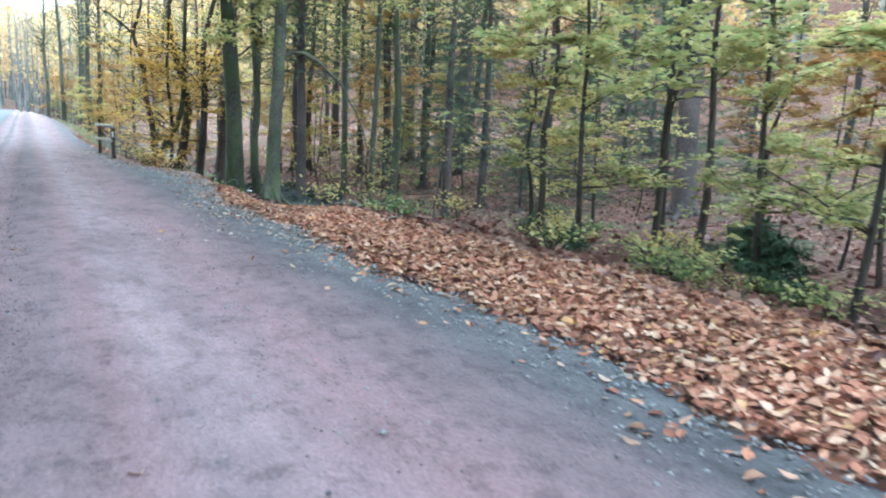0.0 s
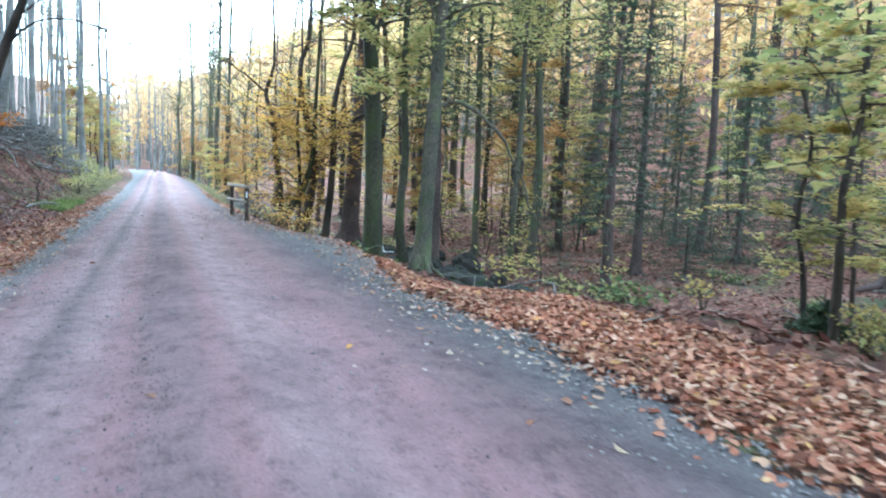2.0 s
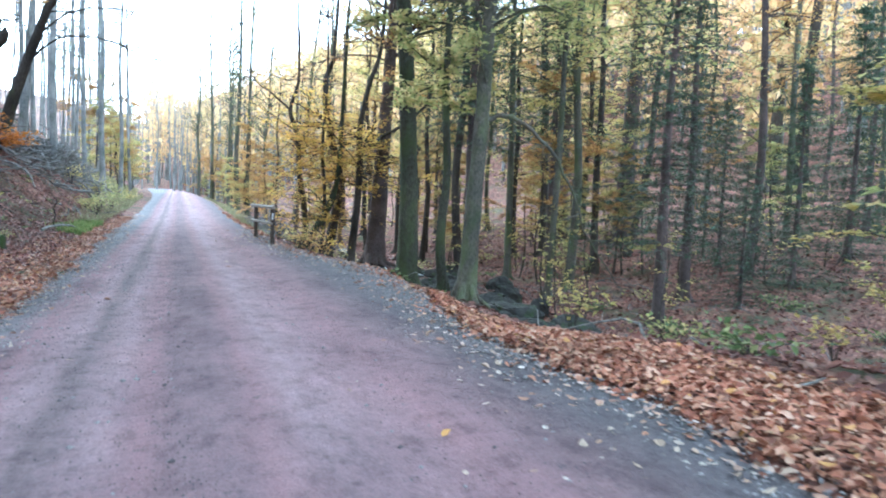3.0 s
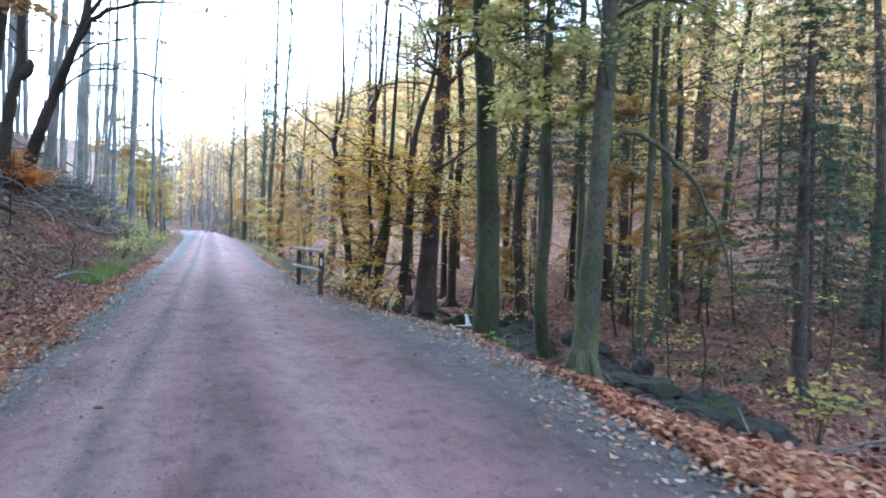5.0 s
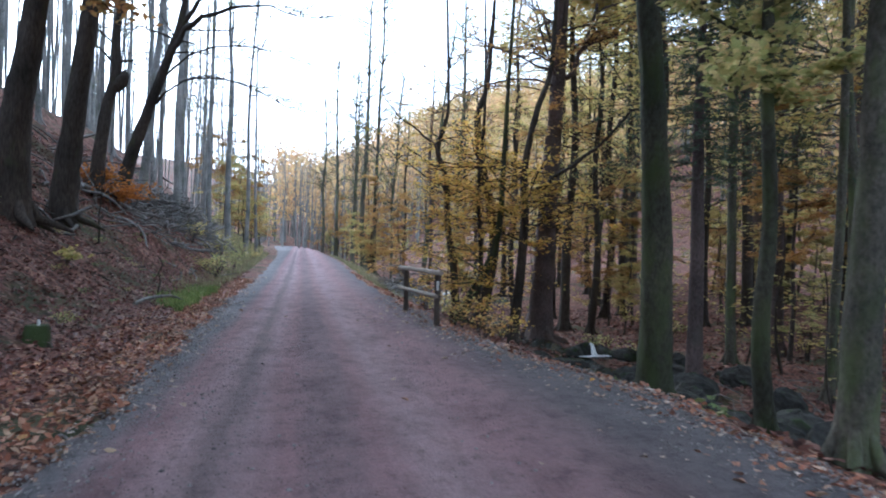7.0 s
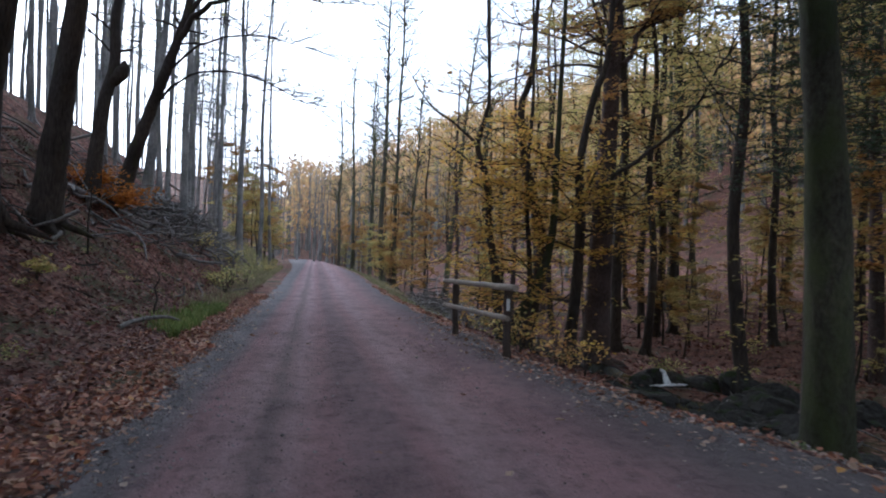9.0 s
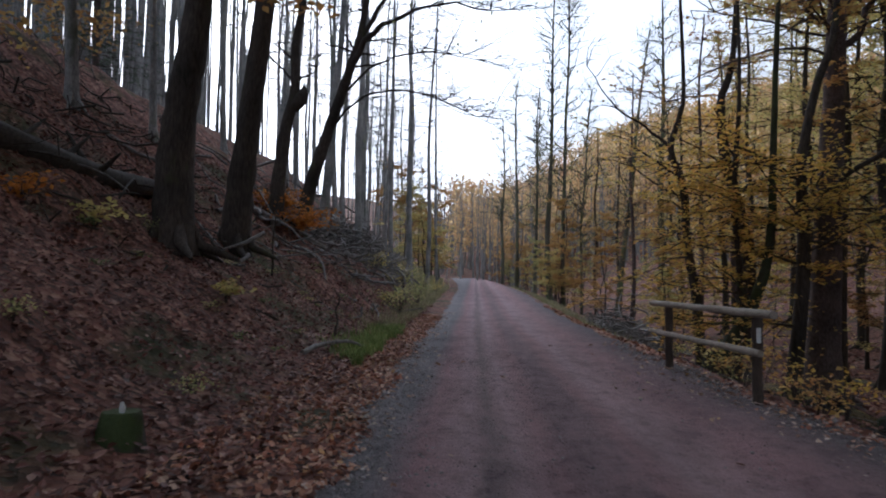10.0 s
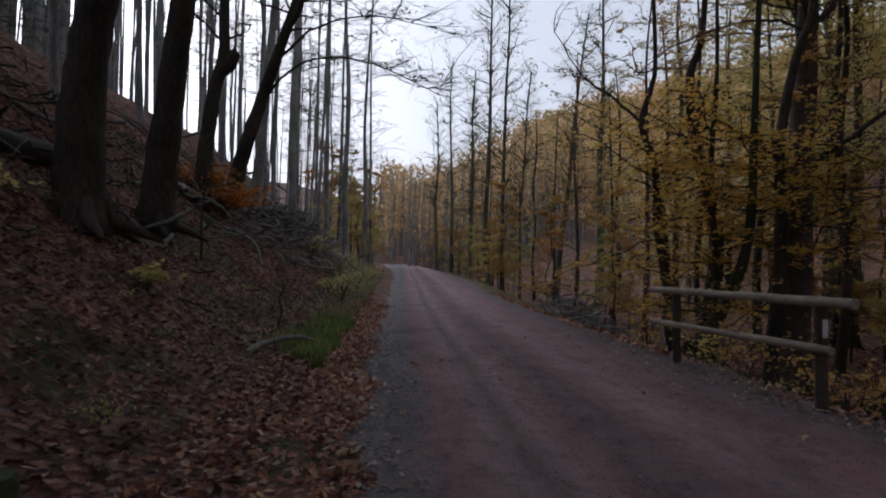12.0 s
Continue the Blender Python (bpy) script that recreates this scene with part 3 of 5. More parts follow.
# big spruce and the clump of stems by the railing
s1 = Tree("tree", "thick straight spruce trunk with dark brown bark", 9.75, 32.7, [(0, 0, 0), (0.15, 0, 3), (0.35, 0, 7), (0.6, 0, 12), (0.9, 0, 24)], 0.47, 0.16, BARK_SPRUCE, G_BANK, 16)
s1.limb([(0.5, 0, 9.8), (1.0, -0.1, 10.3), (1.5, -0.2, 11.5), (2.0, -0.2, 13.0)], 0.13, 0.05, 5, 1.5)
s1.branches(20, 0.28, 0.9, 3.6, 1, 0.04, 0.05, 0.028).branches(26, 0.66, 1.0, 7.5, 1, 0.03, 0.15, 0.05)
# the yellow crown above 13.5 m is added as an unseen shade canopy
s1.sprays("low_crown", 3200, 0.1, LEAF_ORANGE, 3, 12, 2.0, 0.5, 0.14).sprays("crown", 14000, 0.2, LEAF_YELLOW, 13.5, 99, scatter=0.35).finish()
G_CLUMP = "alder stems by the railing"
c1 = Tree("tree", "dark sinuous alder stem with yellow leaf layers", 7.6, 33.6, [(0, 0, 0), (0.57, 0, 3.2), (0.4, 0, 4.8), (-0.08, 0, 6.8), (-0.2, 0, 8.4), (0.16, 0, 9.8), (0.4, 0, 14)], 0.24, 0.06, BARK_DARK, G_CLUMP)
c1.branches(16, 0.14, 0.55, 3.4, 1, 0.03, 0.1, 0.035).finish(2720, 0.085, LEAF_BRIGHT, up=2.2, spread=0.45, scatter=0.12)
c2 = Tree("tree", "thin crooked alder stem with yellow leaf layers", 6.5, 32.6, [(0, 0, 0), (-0.15, 0, 2.2), (-0.4, 0, 3.7), (-0.5, 0, 5.3), (-0.85, 0, 6.4), (-0.6, 0, 7.4), (-0.5, 0, 8.4), (-0.7, 0, 13)], 0.15, 0.04, BARK_DARK, G_CLUMP)
c2.limb([(-0.8, 0, 6.4), (-1.5, 0, 7.0), (-2.4, 0, 7.6), (-3.2, 0, 8.8)], 0.05, 0.012, 6, 0.8, leafy=False)
c2.branches(16, 0.14, 0.55, 3.0, 1, 0.03, 0.08, 0.03).finish(2125, 0.085, LEAF_BRIGHT, up=2.2, spread=0.45, scatter=0.12)
c3 = Tree("tree", "dark forked alder stem with a long bare side branch", 8.1, 30.9, [(0, 0, 0), (0.25, 0, 2.5), (0.35, 0, 4.6), (0.3, 0, 6.2), (0.7, 0, 8.2), (1.2, 0, 10), (1.4, 0, 15)], 0.19, 0.06, BARK_DARK, G_CLUMP)
c3.limb([(0.35, 0, 5.2), (1.5, -0.1, 6.0), (2.8, -0.3, 7.0), (4.1, -0.5, 8.6), (5.1, -0.6, 10.2)], 0.085, 0.03, 4, 1.2, leafy=False)
c3.branches(18, 0.12, 0.5, 3.6, 1, 0.03, 0.08, 0.035).finish(3060, 0.085, LEAF_BRIGHT, up=2.2, spread=0.45, scatter=0.12)
c4 = Tree("tree", "thin leaning alder stem with yellow leaf layers", 6.9, 31.2, [(0, 0, 0), (0.1, 0, 2.5), (-0.05, 0, 5), (0.1, 0, 8), (0.0, 0, 12)], 0.1, 0.03, BARK_DARK, G_CLUMP)
c4.branches(14, 0.15, 0.6, 2.2, 1, 0.03, 0.08, 0.03).finish(2125, 0.085, LEAF_BRIGHT, up=2.2, spread=0.45, scatter=0.12)
c5 = Tree("tree", "mossy alder stem leaning out of the clump", 6.0, 30.4, [(0, 0, 0), (0.45, 0, 0.9), (1.05, 0, 2.0), (1.4, 0, 3.4), (1.5, 0, 6), (1.7, 0, 11)], 0.19, 0.05, BARK_GREEN, G_CLUMP)
c5.branches(10, 0.3, 0.8, 2.4, 1, 0.03, 0.08, 0.03).finish(1200, 0.085, LEAF_BRIGHT, up=2.2, spread=0.45, scatter=0.12)
# slim roadside pair and others far along the road
G_FAR = "tall roadside trees"
for x, y, r, lean, h in ((6.47, 69.1, 0.27, 0.0, 26), (6.85, 63.7, 0.19, 0.005, 25), (8.6, 66.0, 0.11, 0.02, 18), (11.4, 66.0, 0.26, 0.10, 23), (13.6, 62.0, 0.3, 0.0, 25), (4.9, 88.0, 0.22, -0.01, 24), (6.4, 82.0, 0.2, 0.01, 22), (7.2, 92.0, 0.24, 0.02, 23), (3.6, 95.0, 0.2, 0.0, 21)):
    f = Tree("tree", "tall slim bare roadside tree with a thin crown", x, y, line_up(h, (lean, 0), 0.12), r, 0.05, BARK_MOSSY, G_FAR, 9)
    f.branches(64, 0.3, 1.0, 3.0, 1, 0.0, 0.6, 0.045).finish(420, 0.11, LEAF_GREEN, scatter=0.2)
# trunks across the stream
G_WOOD = "trunks across the stream"
for x, y, r, lean, bark, lab in ((20.2, 34.6, 0.26, -0.05, BARK_DARK, "dark forked trunk"), (25.3, 34.4, 0.52, 0.03, BARK_SPRUCE, "thick straight spruce trunk"), (23.2, 31.1, 0.19, 0.15, BARK_DARK, "slim leaning trunk"),
                                (24.5, 39.5, 0.36, 0.02, BARK_SPRUCE, "straight spruce trunk"), (24.0, 52.0, 0.36, 0.0, BARK_DARK, "straight dark trunk"), (40.0, 37.0, 0.45, 0.01, BARK_DARK, "dark straight trunk"),
                                (41.5, 36.0, 0.48, 0.03, BARK_DARK, "dark branching trunk"), (13.2, 22.5, 0.12, 0.02, BARK_MOSSY, "slim mossy trunk"), (14.2, 27.5, 0.16, -0.02, BARK_MOSSY, "slim mossy trunk"), (17.5, 41.0, 0.2, 0.02, BARK_DARK, "slim dark trunk"), (22.0, 13.7, 0.42, 0.0, BARK_SPRUCE, "thick blue-grey spruce trunk")):
    f = Tree("tree", lab + " standing across the stream", x, y, line_up(24, (lean, 0), 0.1), r, r * 0.35, bark, G_WOOD, 12)
    # big leaves above 14 m are added out of view to shade the floor
    f.branches(20, 0.28, 0.95, 4.0, 1, 0.03, 0.2, 0.04).branches(18, 0.62, 1.0, 7.0, 1, 0.02, 0.3, 0.06)
    f.sprays("low_crown", 1300, 0.1, LEAF_YELLOW if r < 0.4 else LEAF_ORANGE, 3, 14, 2.0, 0.5, 0.14).sprays("crown", 4200, 0.2, LEAF_YELLOW, 14, 99, scatter=0.35).finish()

# trees on the left bank
G_LEFT = "dark trees on the bank"
l1 = Tree("tree", "thick dark beech trunk rooted in the bank", -6.17, 27.5, [(0, 0, 0), (-0.02, 0, 2), (0.1, 0, 3.5), (0.32, 0, 5), (0.5, 0, 8), (0.6, 0, 18)], 0.40, 0.2, BARK_DARK, G_LEFT, 18)
# overhanging limbs with an oversized crown, added above the view for shade
for ctrl in ([(0.45, 0, 9.8), (2.0, -1.0, 11.8), (4.2, -2.0, 13.0), (6.4, -2.8, 13.4)], [(0.5, 0, 10.4), (1.8, 1.0, 12.6), (4.0, 1.6, 14.2)], [(0.5, 0, 10.0), (0.8, -2.4, 11.6), (1.6, -5.0, 12.6), (2.4, -7.6, 12.8)], [(0.5, 0, 10.6), (-1.6, -1.6, 12.4), (-3.6, -3.0, 13.4)]):
    l1.limb(ctrl, 0.1, 0.02, 24, 2.6, 0.03, 1)
l1.branches(8, 0.68, 1.0, 3.5, 1, 0.02, 0.3, 0.06).finish(20000, 0.19, LEAF_ORANGE, scatter=0.3)
l2 = Tree("tree", "thick dark beech trunk leaning on the bank", -6.3, 31.3, [(0, 0, 0), (0.15, 0, 2), (0.35, 0, 4), (0.62, 0, 6.5), (0.9, 0, 10), (1.1, 0, 19)], 0.38, 0.18, BARK_DARK, G_LEFT, 18)
l2.limb([(0.62, 0, 6.6), (1.0, 0, 7.3), (1.6, -0.1, 8.4), (2.0, -0.2, 9.8)], 0.1, 0.04, 4, 1.2)
# more unseen canopy, added to keep sky light off road and bank
for ctrl in ([(0.92, 0, 11.0), (2.4, -0.8, 13.0), (4.8, -1.6, 14.2), (7.0, -2.0, 14.6)], [(0.95, 0, 11.5), (-0.6, -2.0, 13.4), (-1.6, -4.4, 14.4)]):
    l2.limb(ctrl, 0.1, 0.02, 22, 2.4, 0.03, 1)
l2.branches(8, 0.68, 1.0, 3.5, 1, 0.02, 0.3, 0.06).finish(14000, 0.19, LEAF_ORANGE, scatter=0.3)
l3 = Tree("tree", "dark crooked trunk with a knotty burl", -7.0, 37.0, [(0, 0, 0), (0.15, 0, 2), (0.35, 0, 3.6), (0.62, 0, 4.8), (0.6, 0, 6.5), (0.9, 0, 9), (1.2, 0, 16)], 0.26, 0.1, BARK_DARK, G_LEFT, 14)
kb = Builder()
tube(kb, [(0.55, 0, 4.2), (0.85, -0.05, 4.5), (0.98, -0.05, 4.75), (0.95, -0.02, 5.0)], [0.2, 0.24, 0.16, 0.05], 10, 0.12)
part("burl", kb, BARK_DARK, l3.root)
l3.branches(8, 0.5, 1.0, 2.5, 1, 0.02, 0.4, 0.05).finish()
l4 = Tree("tree", "dark trunk leaning far over with a forked crown", -6.9, 40.0, [(0, 0, 0), (0.6, -0.2, 2.1), (1.15, -0.4, 3.7), (2.0, -0.8, 6.0), (2.5, -1.0, 7.6), (2.9, -1.2, 10)], 0.3, 0.1, BARK_DARK, G_LEFT, 14)
for ctrl, r in (([(1.9, -0.8, 5.8), (2.9, -1.2, 7.2), (4.2, -1.8, 7.9), (6.0, -2.4, 8.0), (8.2, -3.0, 7.4)], 0.14), ([(2.3, -0.9, 7.0), (3.5, -1.4, 8.6), (5.5, -2.2, 9.4), (8.0, -3.0, 9.5)], 0.11),
                ([(1.2, -0.4, 3.8), (2.4, -0.8, 4.9), (4.2, -1.2, 5.2), (6.0, -1.6, 4.6), (7.4, -1.9, 3.8)], 0.06), ([(1.6, -0.6, 5.0), (3.2, -1.0, 6.3), (5.0, -1.4, 6.6), (7.0, -1.8, 6.2)], 0.06)):
    l4.limb(ctrl, r, 0.014, 20, 2.2, 0.02, 2)
l4.branches(8, 0.6, 1.0, 2.5, 1, 0.02, 0.3, 0.05).finish(260, 0.09, LEAF_GREEN)
l5 = Tree("tree", "grey upright trunk behind the leaning tree", -6.4, 41.7, [(0, 0, 0), (0.25, 0, 3), (0.45, 0, 6), (0.7, 0, 10), (0.8, 0, 20)], 0.23, 0.08, BARK_HAZY, G_LEFT, 12)
l5.branches(14, 0.4, 1.0, 2.5, 1, 0.02, 0.5, 0.03).finish()

# broad beeches added on the bank, out of view, to shade the road
bb = Tree("tree", "unseen broad beech added on the bank to shade the road", -5.0, 13.2, [(0, 0, 0), (0.1, 0, 3), (0.3, 0, 7), (0.5, 0, 11), (0.6, 0, 16)], 0.36, 0.12, BARK_DARK, "broad beeches over the road", 14)
for k in range(9):
    q = -1.4 + k * 0.62
    d = np.array([math.cos(q), math.sin(q), 0])
    L = 7.5 if k < 5 else 5.0
    h0 = 7.5 + 0.7 * k
    bb.limb([(0.4, 0, h0), tuple(d * L * 0.3 + [0.4, 0, h0 + 1.6]), tuple(d * L * 0.65 + [0.4, 0, h0 + 2.6]), tuple(d * L + [0.4, 0, h0 + 2.9])], 0.1, 0.02, 20, 2.4, 0.03, 1)
bb.branches(10, 0.55, 1.0, 3.5, 1, 0.02, 0.3, 0.06).finish(16000, 0.2, LEAF_ORANGE, scatter=0.35)
for x, y, s in ((-4.9, 17.8, 1.0), (-5.4, 7.5, 0.95), (-6.0, 1.0, 0.9)):
    place(bb.root, x, y, rng.uniform(-0.3, 0.3), s)

# ---- repeats: templates stand where the first of each kind is seen ----
def bare_tree(x, y, h, r, lab, bark, n=18, group=""):
    f = Tree("tree", lab, x, y, line_up(h, (rng.uniform(-0.02, 0.04), 0), 0.12), r, 0.03, bark, group, 8)
    return f.branches(n // 2, 0.28, 1.0, 2.6, 1, 0.01, 0.45, 0.03).branches(n // 2, 0.22, 0.9, 3.4, 1, 0.03, 0.1, 0.022).finish(260, 0.08, LEAF_GREEN)


G_CREST = "bare trees along the crest"
crest = [bare_tree(x, y, h, r, "slim bare grey tree on the crest of the bank", BARK_HAZY, 44, G_CREST) for x, y, h, r in ((-7.6, 50, 25, 0.16), (-7.0, 56, 27, 0.2), (-6.6, 63, 24, 0.14), (-5.8, 71, 26, 0.2))]
for _ in range(26):
    y = rng.uniform(42, 100)
    x = rng.uniform(-22, -6.5) - 0.012 * max(y - 60, 0) ** 1.6 * 0.3
    place(crest[rng.integers(0, 4)], x, y, scale=rng.uniform(0.7, 1.1))
for x, y, k in ((-4.5, 50.4, 0), (-3.2, 60.5, 1), (-5.4, 45.2, 1), (-3.9, 55.0, 3), (-2.9, 68.0, 0)):
    place(crest[k], x, y, scale=rng.uniform(0.9, 1.05))
for x, y in ((-9.5, 33), (-9.8, 29.5), (-8.6, 44), (-11, 37), (-10.5, 41)):
    place(crest[rng.integers(0, 4)], x, y, scale=rng.uniform(0.7, 1.0))


def stand(name, lab, n, xs, ys, h, r, bark, twigs=5):
    """A far stand of straight bare trees, joined."""
    t = Builder()
    for _ in range(n):
        x, y, hh = rng.uniform(*xs), rng.uniform(*ys), h * rng.uniform(0.7, 1.15)
        z = on_ground(x, y, -0.2)
        p = line_up(hh, (rng.uniform(-0.03, 0.03), 0), 0.1, 6) + [x, y, z]
        tube(t, p, np.linspace(r * rng.uniform(0.6, 1.3), 0.03, 6), 6, 0.03, False)
        for _ in range(twigs):
            f = rng.uniform(0.45, 0.98)
            q = p[int(f * 5)] + (p[min(int(f * 5) + 1, 5)] - p[int(f * 5)]) * (f * 5 % 1)
            a_ = rng.uniform(0, 6.28)
            L = rng.uniform(0.8, 2.0)
            d = np.array([math.cos(a_), math.sin(a_), 0.9])
            tube(t, [q, q + d * L * 0.5, q + d * L + rng.normal(size=3) * 0.2], [0.03, 0.018, 0.006], 4, 0, False)
    return tagged(new(name, t.mesh(name, bark)), lab, "trees", kind="stuff")


stand("hillside_trees", "straight pale plantation trunks on the hillside", 250, (-46, -14), (26, 60), 24, 0.1, BARK_HAZY, 5)
stand("hillside_trees", "straight pale plantation trunks high on the hillside", 760, (-80, -19), (24, 80), 25, 0.13, BARK_HAZY, 3)
stand("far_trees", "thin grey trees at the far bend of the road", 110, (-16, 24), (106, 142), 17, 0.17, BARK_HAZY, 14)
stand("crest_trees", "thin bare trees along the far crest", 34, (-20, -7), (46, 105), 21, 0.09, BARK_HAZY, 22)


def sapling(x, y, h, n, leaf, lab, size=0.062, r=0.045, lo=0.15, length=1.5, branches=16, group="", depth=1):
    f = Tree("sapling", lab, x, y, line_up(h, (rng.uniform(-0.06, 0.06), rng.uniform(-0.06, 0.06)), 0.06), r, 0.012, BARK_DARK, group, 7, category="young tree")
    return f.branches(branches, lo, 1.0, length, depth, 0.02, 0.08, 0.016).finish(n, size, leaf, up=2.0, spread=0.45, scatter=0.07)


G_UNDER = "young beeches in autumn leaf"
young = [sapling(x, y, h, n, leaf, lab, group=G_UNDER) for x, y, h, n, leaf, lab in (
    (9.0, 7.0, 4.5, 4200, LEAF_YELLOW, "young beech with layered pale yellow leaves"), (11.5, 4.2, 5.2, 4600, LEAF_ORANGE, "young beech with layered rusty orange leaves"),
    (8.2, 2.0, 4.8, 4400, LEAF_GREEN, "young beech with layered yellow-green leaves"), (12.0, 8.4, 5.0, 3800, LEAF_YELLOW, "young beech with layered yellow leaves"),
    (9.8, 0.2, 5.5, 4800, LEAF_ORANGE, "young beech with brown-orange leaf layers"))]
spots = [(7.9, 4.6), (7.4, 0.6), (8.7, -1.4), (10.9, 1.9), (12.8, 3.4), (11.4, -1.2), (13.6, 0.4), (16.0, 2.2), (18.2, 6.6)]
for x, y in spots:
    place(young[(0, 2, 3, 0, 2, 3, 1, 0, 2, 4)[rng.integers(0, 10)]], x, y, scale=rng.uniform(0.75, 1.15))
for _ in range(26):
    x, y = rng.uniform(15, 46), rng.uniform(22, 75)
    place(young[rng.integers(0, 5)], x, y, scale=rng.uniform(0.9, 1.9))
for _ in range(30):
    x, y = rng.uniform(5.6, 12), rng.uniform(42, 105)
    place(young[(1, 4, 0, 2)[rng.integers(0, 4)]], x - 0.004 * max(y - 60, 0) ** 1.6, y, scale=rng.uniform(0.7, 1.6))
for _ in range(20):
    x, y = rng.uniform(-8, -2.8), rng.uniform(64, 108)
    place(young[rng.integers(0, 5)], x - 0.004 * max(y - 60, 0) ** 1.6, y, scale=rng.uniform(0.9, 1.8))

for _ in range(11):
    place(young[(0, 1, 3, 4, 2)[rng.integers(0, 5)]], rng.uniform(12.5, 25), rng.uniform(24, 45), scale=rng.uniform(0.75, 1.3))

for x, y, h in ((10.0, 5.0, 6.5), (10.35, 5.15, 6.0), (9.2, 3.6, 5.5), (8.6, 6.3, 5.0)):
    f = Tree("sapling", "dark slender sapling with a few broad yellow-green leaves", x, y, line_up(h, (0.01, 0), 0.05), 0.065, 0.02, BARK_DARK, "dark saplings", 8, category="young tree")
    f.branches(12, 0.4, 1.0, 1.6, 1, 0.02, 0.12, 0.016).finish(420, 0.13, LEAF_GREEN, up=1.6, spread=0.45)
stick = sapling(12.0, 18.5, 3.2, 90, LEAF_YELLOW, "thin bare understory stem with a few yellow leaves", 0.09, 0.028, 0.25, 0.9, 9, "bare understory stems")
for _ in range(30):
    place(stick, rng.uniform(10.5, 27), rng.uniform(14, 44), scale=rng.uniform(0.6, 1.7))
G_BEECH = "tall trees of the wood"
tall = []
wooded = [(12.6, 29.0), (13.4, 36.0), (16.0, 40.0), (12.2, 43.0), (11.6, 48.0), (15.0, 52.0)]
for x, y, bark, leaf, lab in ((15.0, 24.0, BARK_MOSSY, LEAF_GREEN, "slim mossy beech with thin yellow-green crown"), (19.0, 28.0, BARK_DARK, LEAF_YELLOW, "slim dark tree with thin yellow crown"), (22.0, 22.0, BARK_SPRUCE, LEAF_ORANGE, "straight brown trunk with thin orange crown")):
    f = Tree("tree", lab, x, y, line_up(21, (0.01, 0), 0.15), 0.19, 0.05, bark, G_BEECH, 9)
    tall.append(f.branches(30, 0.22, 1.0, 3.6, 1, 0.02, 0.3, 0.035).finish(2600, 0.1, leaf, up=2.0, spread=0.5, scatter=0.16))
for _ in range(40):
    x, y = rng.uniform(20, 62), rng.uniform(-12, 100)
    if y < 30 and x < 15:
        continue
    place(tall[rng.integers(0, 3)], x, y, scale=rng.uniform(0.6, 1.15))
for x, y in wooded:
    place(tall[1 + rng.integers(0, 2)], x, y, scale=rng.uniform(0.75, 1.1))
for _ in range(6):
    place(tall[rng.integers(0, 3)], rng.uniform(8, 14), rng.uniform(42, 105), scale=rng.uniform(0.6, 0.95))


dense = Tree("tree", "leafy tree with a full yellow-brown crown", 12.6, 37.0, line_up(22, (0.01, 0), 0.15), 0.24, 0.05, BARK_DARK, "full-crowned trees behind the railing", 9)
dense = dense.branches(46, 0.2, 1.0, 4.2, 1, 0.02, 0.2, 0.04).finish(5200, 0.11, LEAF_YELLOW, up=2.0, spread=0.5, scatter=0.18)
for x, y, s in ((13.8, 41.5, 0.8), (18.5, 46.0, 0.9), (14.4, 52.0, 0.8), (20.5, 57.0, 0.9), (15.4, 63.0, 0.8), (19.0, 36.0, 0.8), (25.0, 38.0, 0.9)):
    place(dense, x, y, scale=s)


def spruce(x, y, h, n, lab, group="young spruces", low=0.25):
    """A small spruce: whorls of drooping boughs with needles on the shoots."""
    f = Tree("spruce", lab, x, y, line_up(h, (0, 0), 0.02), 0.02 + h * 0.012, 0.008, BARK_SPRUCE, group, 7, category="conifer")
    for k in range(int(h * 4.5)):
        z = low + (h - low - 0.1) * (k / (h * 4.5))
        reach = (h - z) * (0.34 if h < 10 else 0.27) + 0.18
        for q in range(6):
            if rng.random() < 0.2:
                continue
            L = reach * rng.uniform(0.5, 1.2)
            a = q * 1.047 + k * 0.6 + rng.uniform(-0.2, 0.2)
            d = np.array([math.cos(a), math.sin(a), 0])
            p = np.array([[0, 0, z + 0.1 * math.sin(5.0 * q + 3.0 * k)] + d * L * u + [0, 0, 0.1 * L * math.sin(u * 2.4) - 0.22 * L * u] for u in np.linspace(0, 1, 7)])
            tube(f.b, p, np.linspace(0.012, 0.003, 7), 4, 0, False)
            f.tw.append(p[1:])
    if f.b.n:
        part("branchwork", f.b, BARK_SPRUCE, f.root)["kind"] = "stuff"
    c = Builder()
    pts = np.concatenate(f.tw)
    leaves(c, pts[rng.integers(0, len(pts), n)] + rng.normal(size=(n, 3)) * [0.07, 0.07, 0.035], 0.028, 0.6, 0.8, 4.5)
    part("crown", c, NEEDLES, f.root)["kind"] = "stuff"
    return f.root


sp = spruce(8.3, 1.9, 1.0, 1600, "small blue-green spruce seedling at the verge")
for x, y, s in ((7.6, 4.4, 0.6), (8.8, 6.6, 0.8), (9.8, 3.2, 1.1)):
    place(sp, x, y, scale=s)
for x, y, h in ((13.6, 17.2, 14), (17.5, 20.5, 15), (10.9, 24.4, 17)):
    big_spruce = spruce(x, y, h, 17000 if y < 22 else 24000, "tall dark spruce with drooping boughs across the stream", "tall spruces", 2.2 if y < 22 else 5.4)
for x, y, s in ((17.5, 29.5, 1.1),):
    place(big_spruce, x, y, scale=s)
sp2 = spruce(21.5, 19.5, 8.5, 9000, "grey-green young spruce among the beeches")
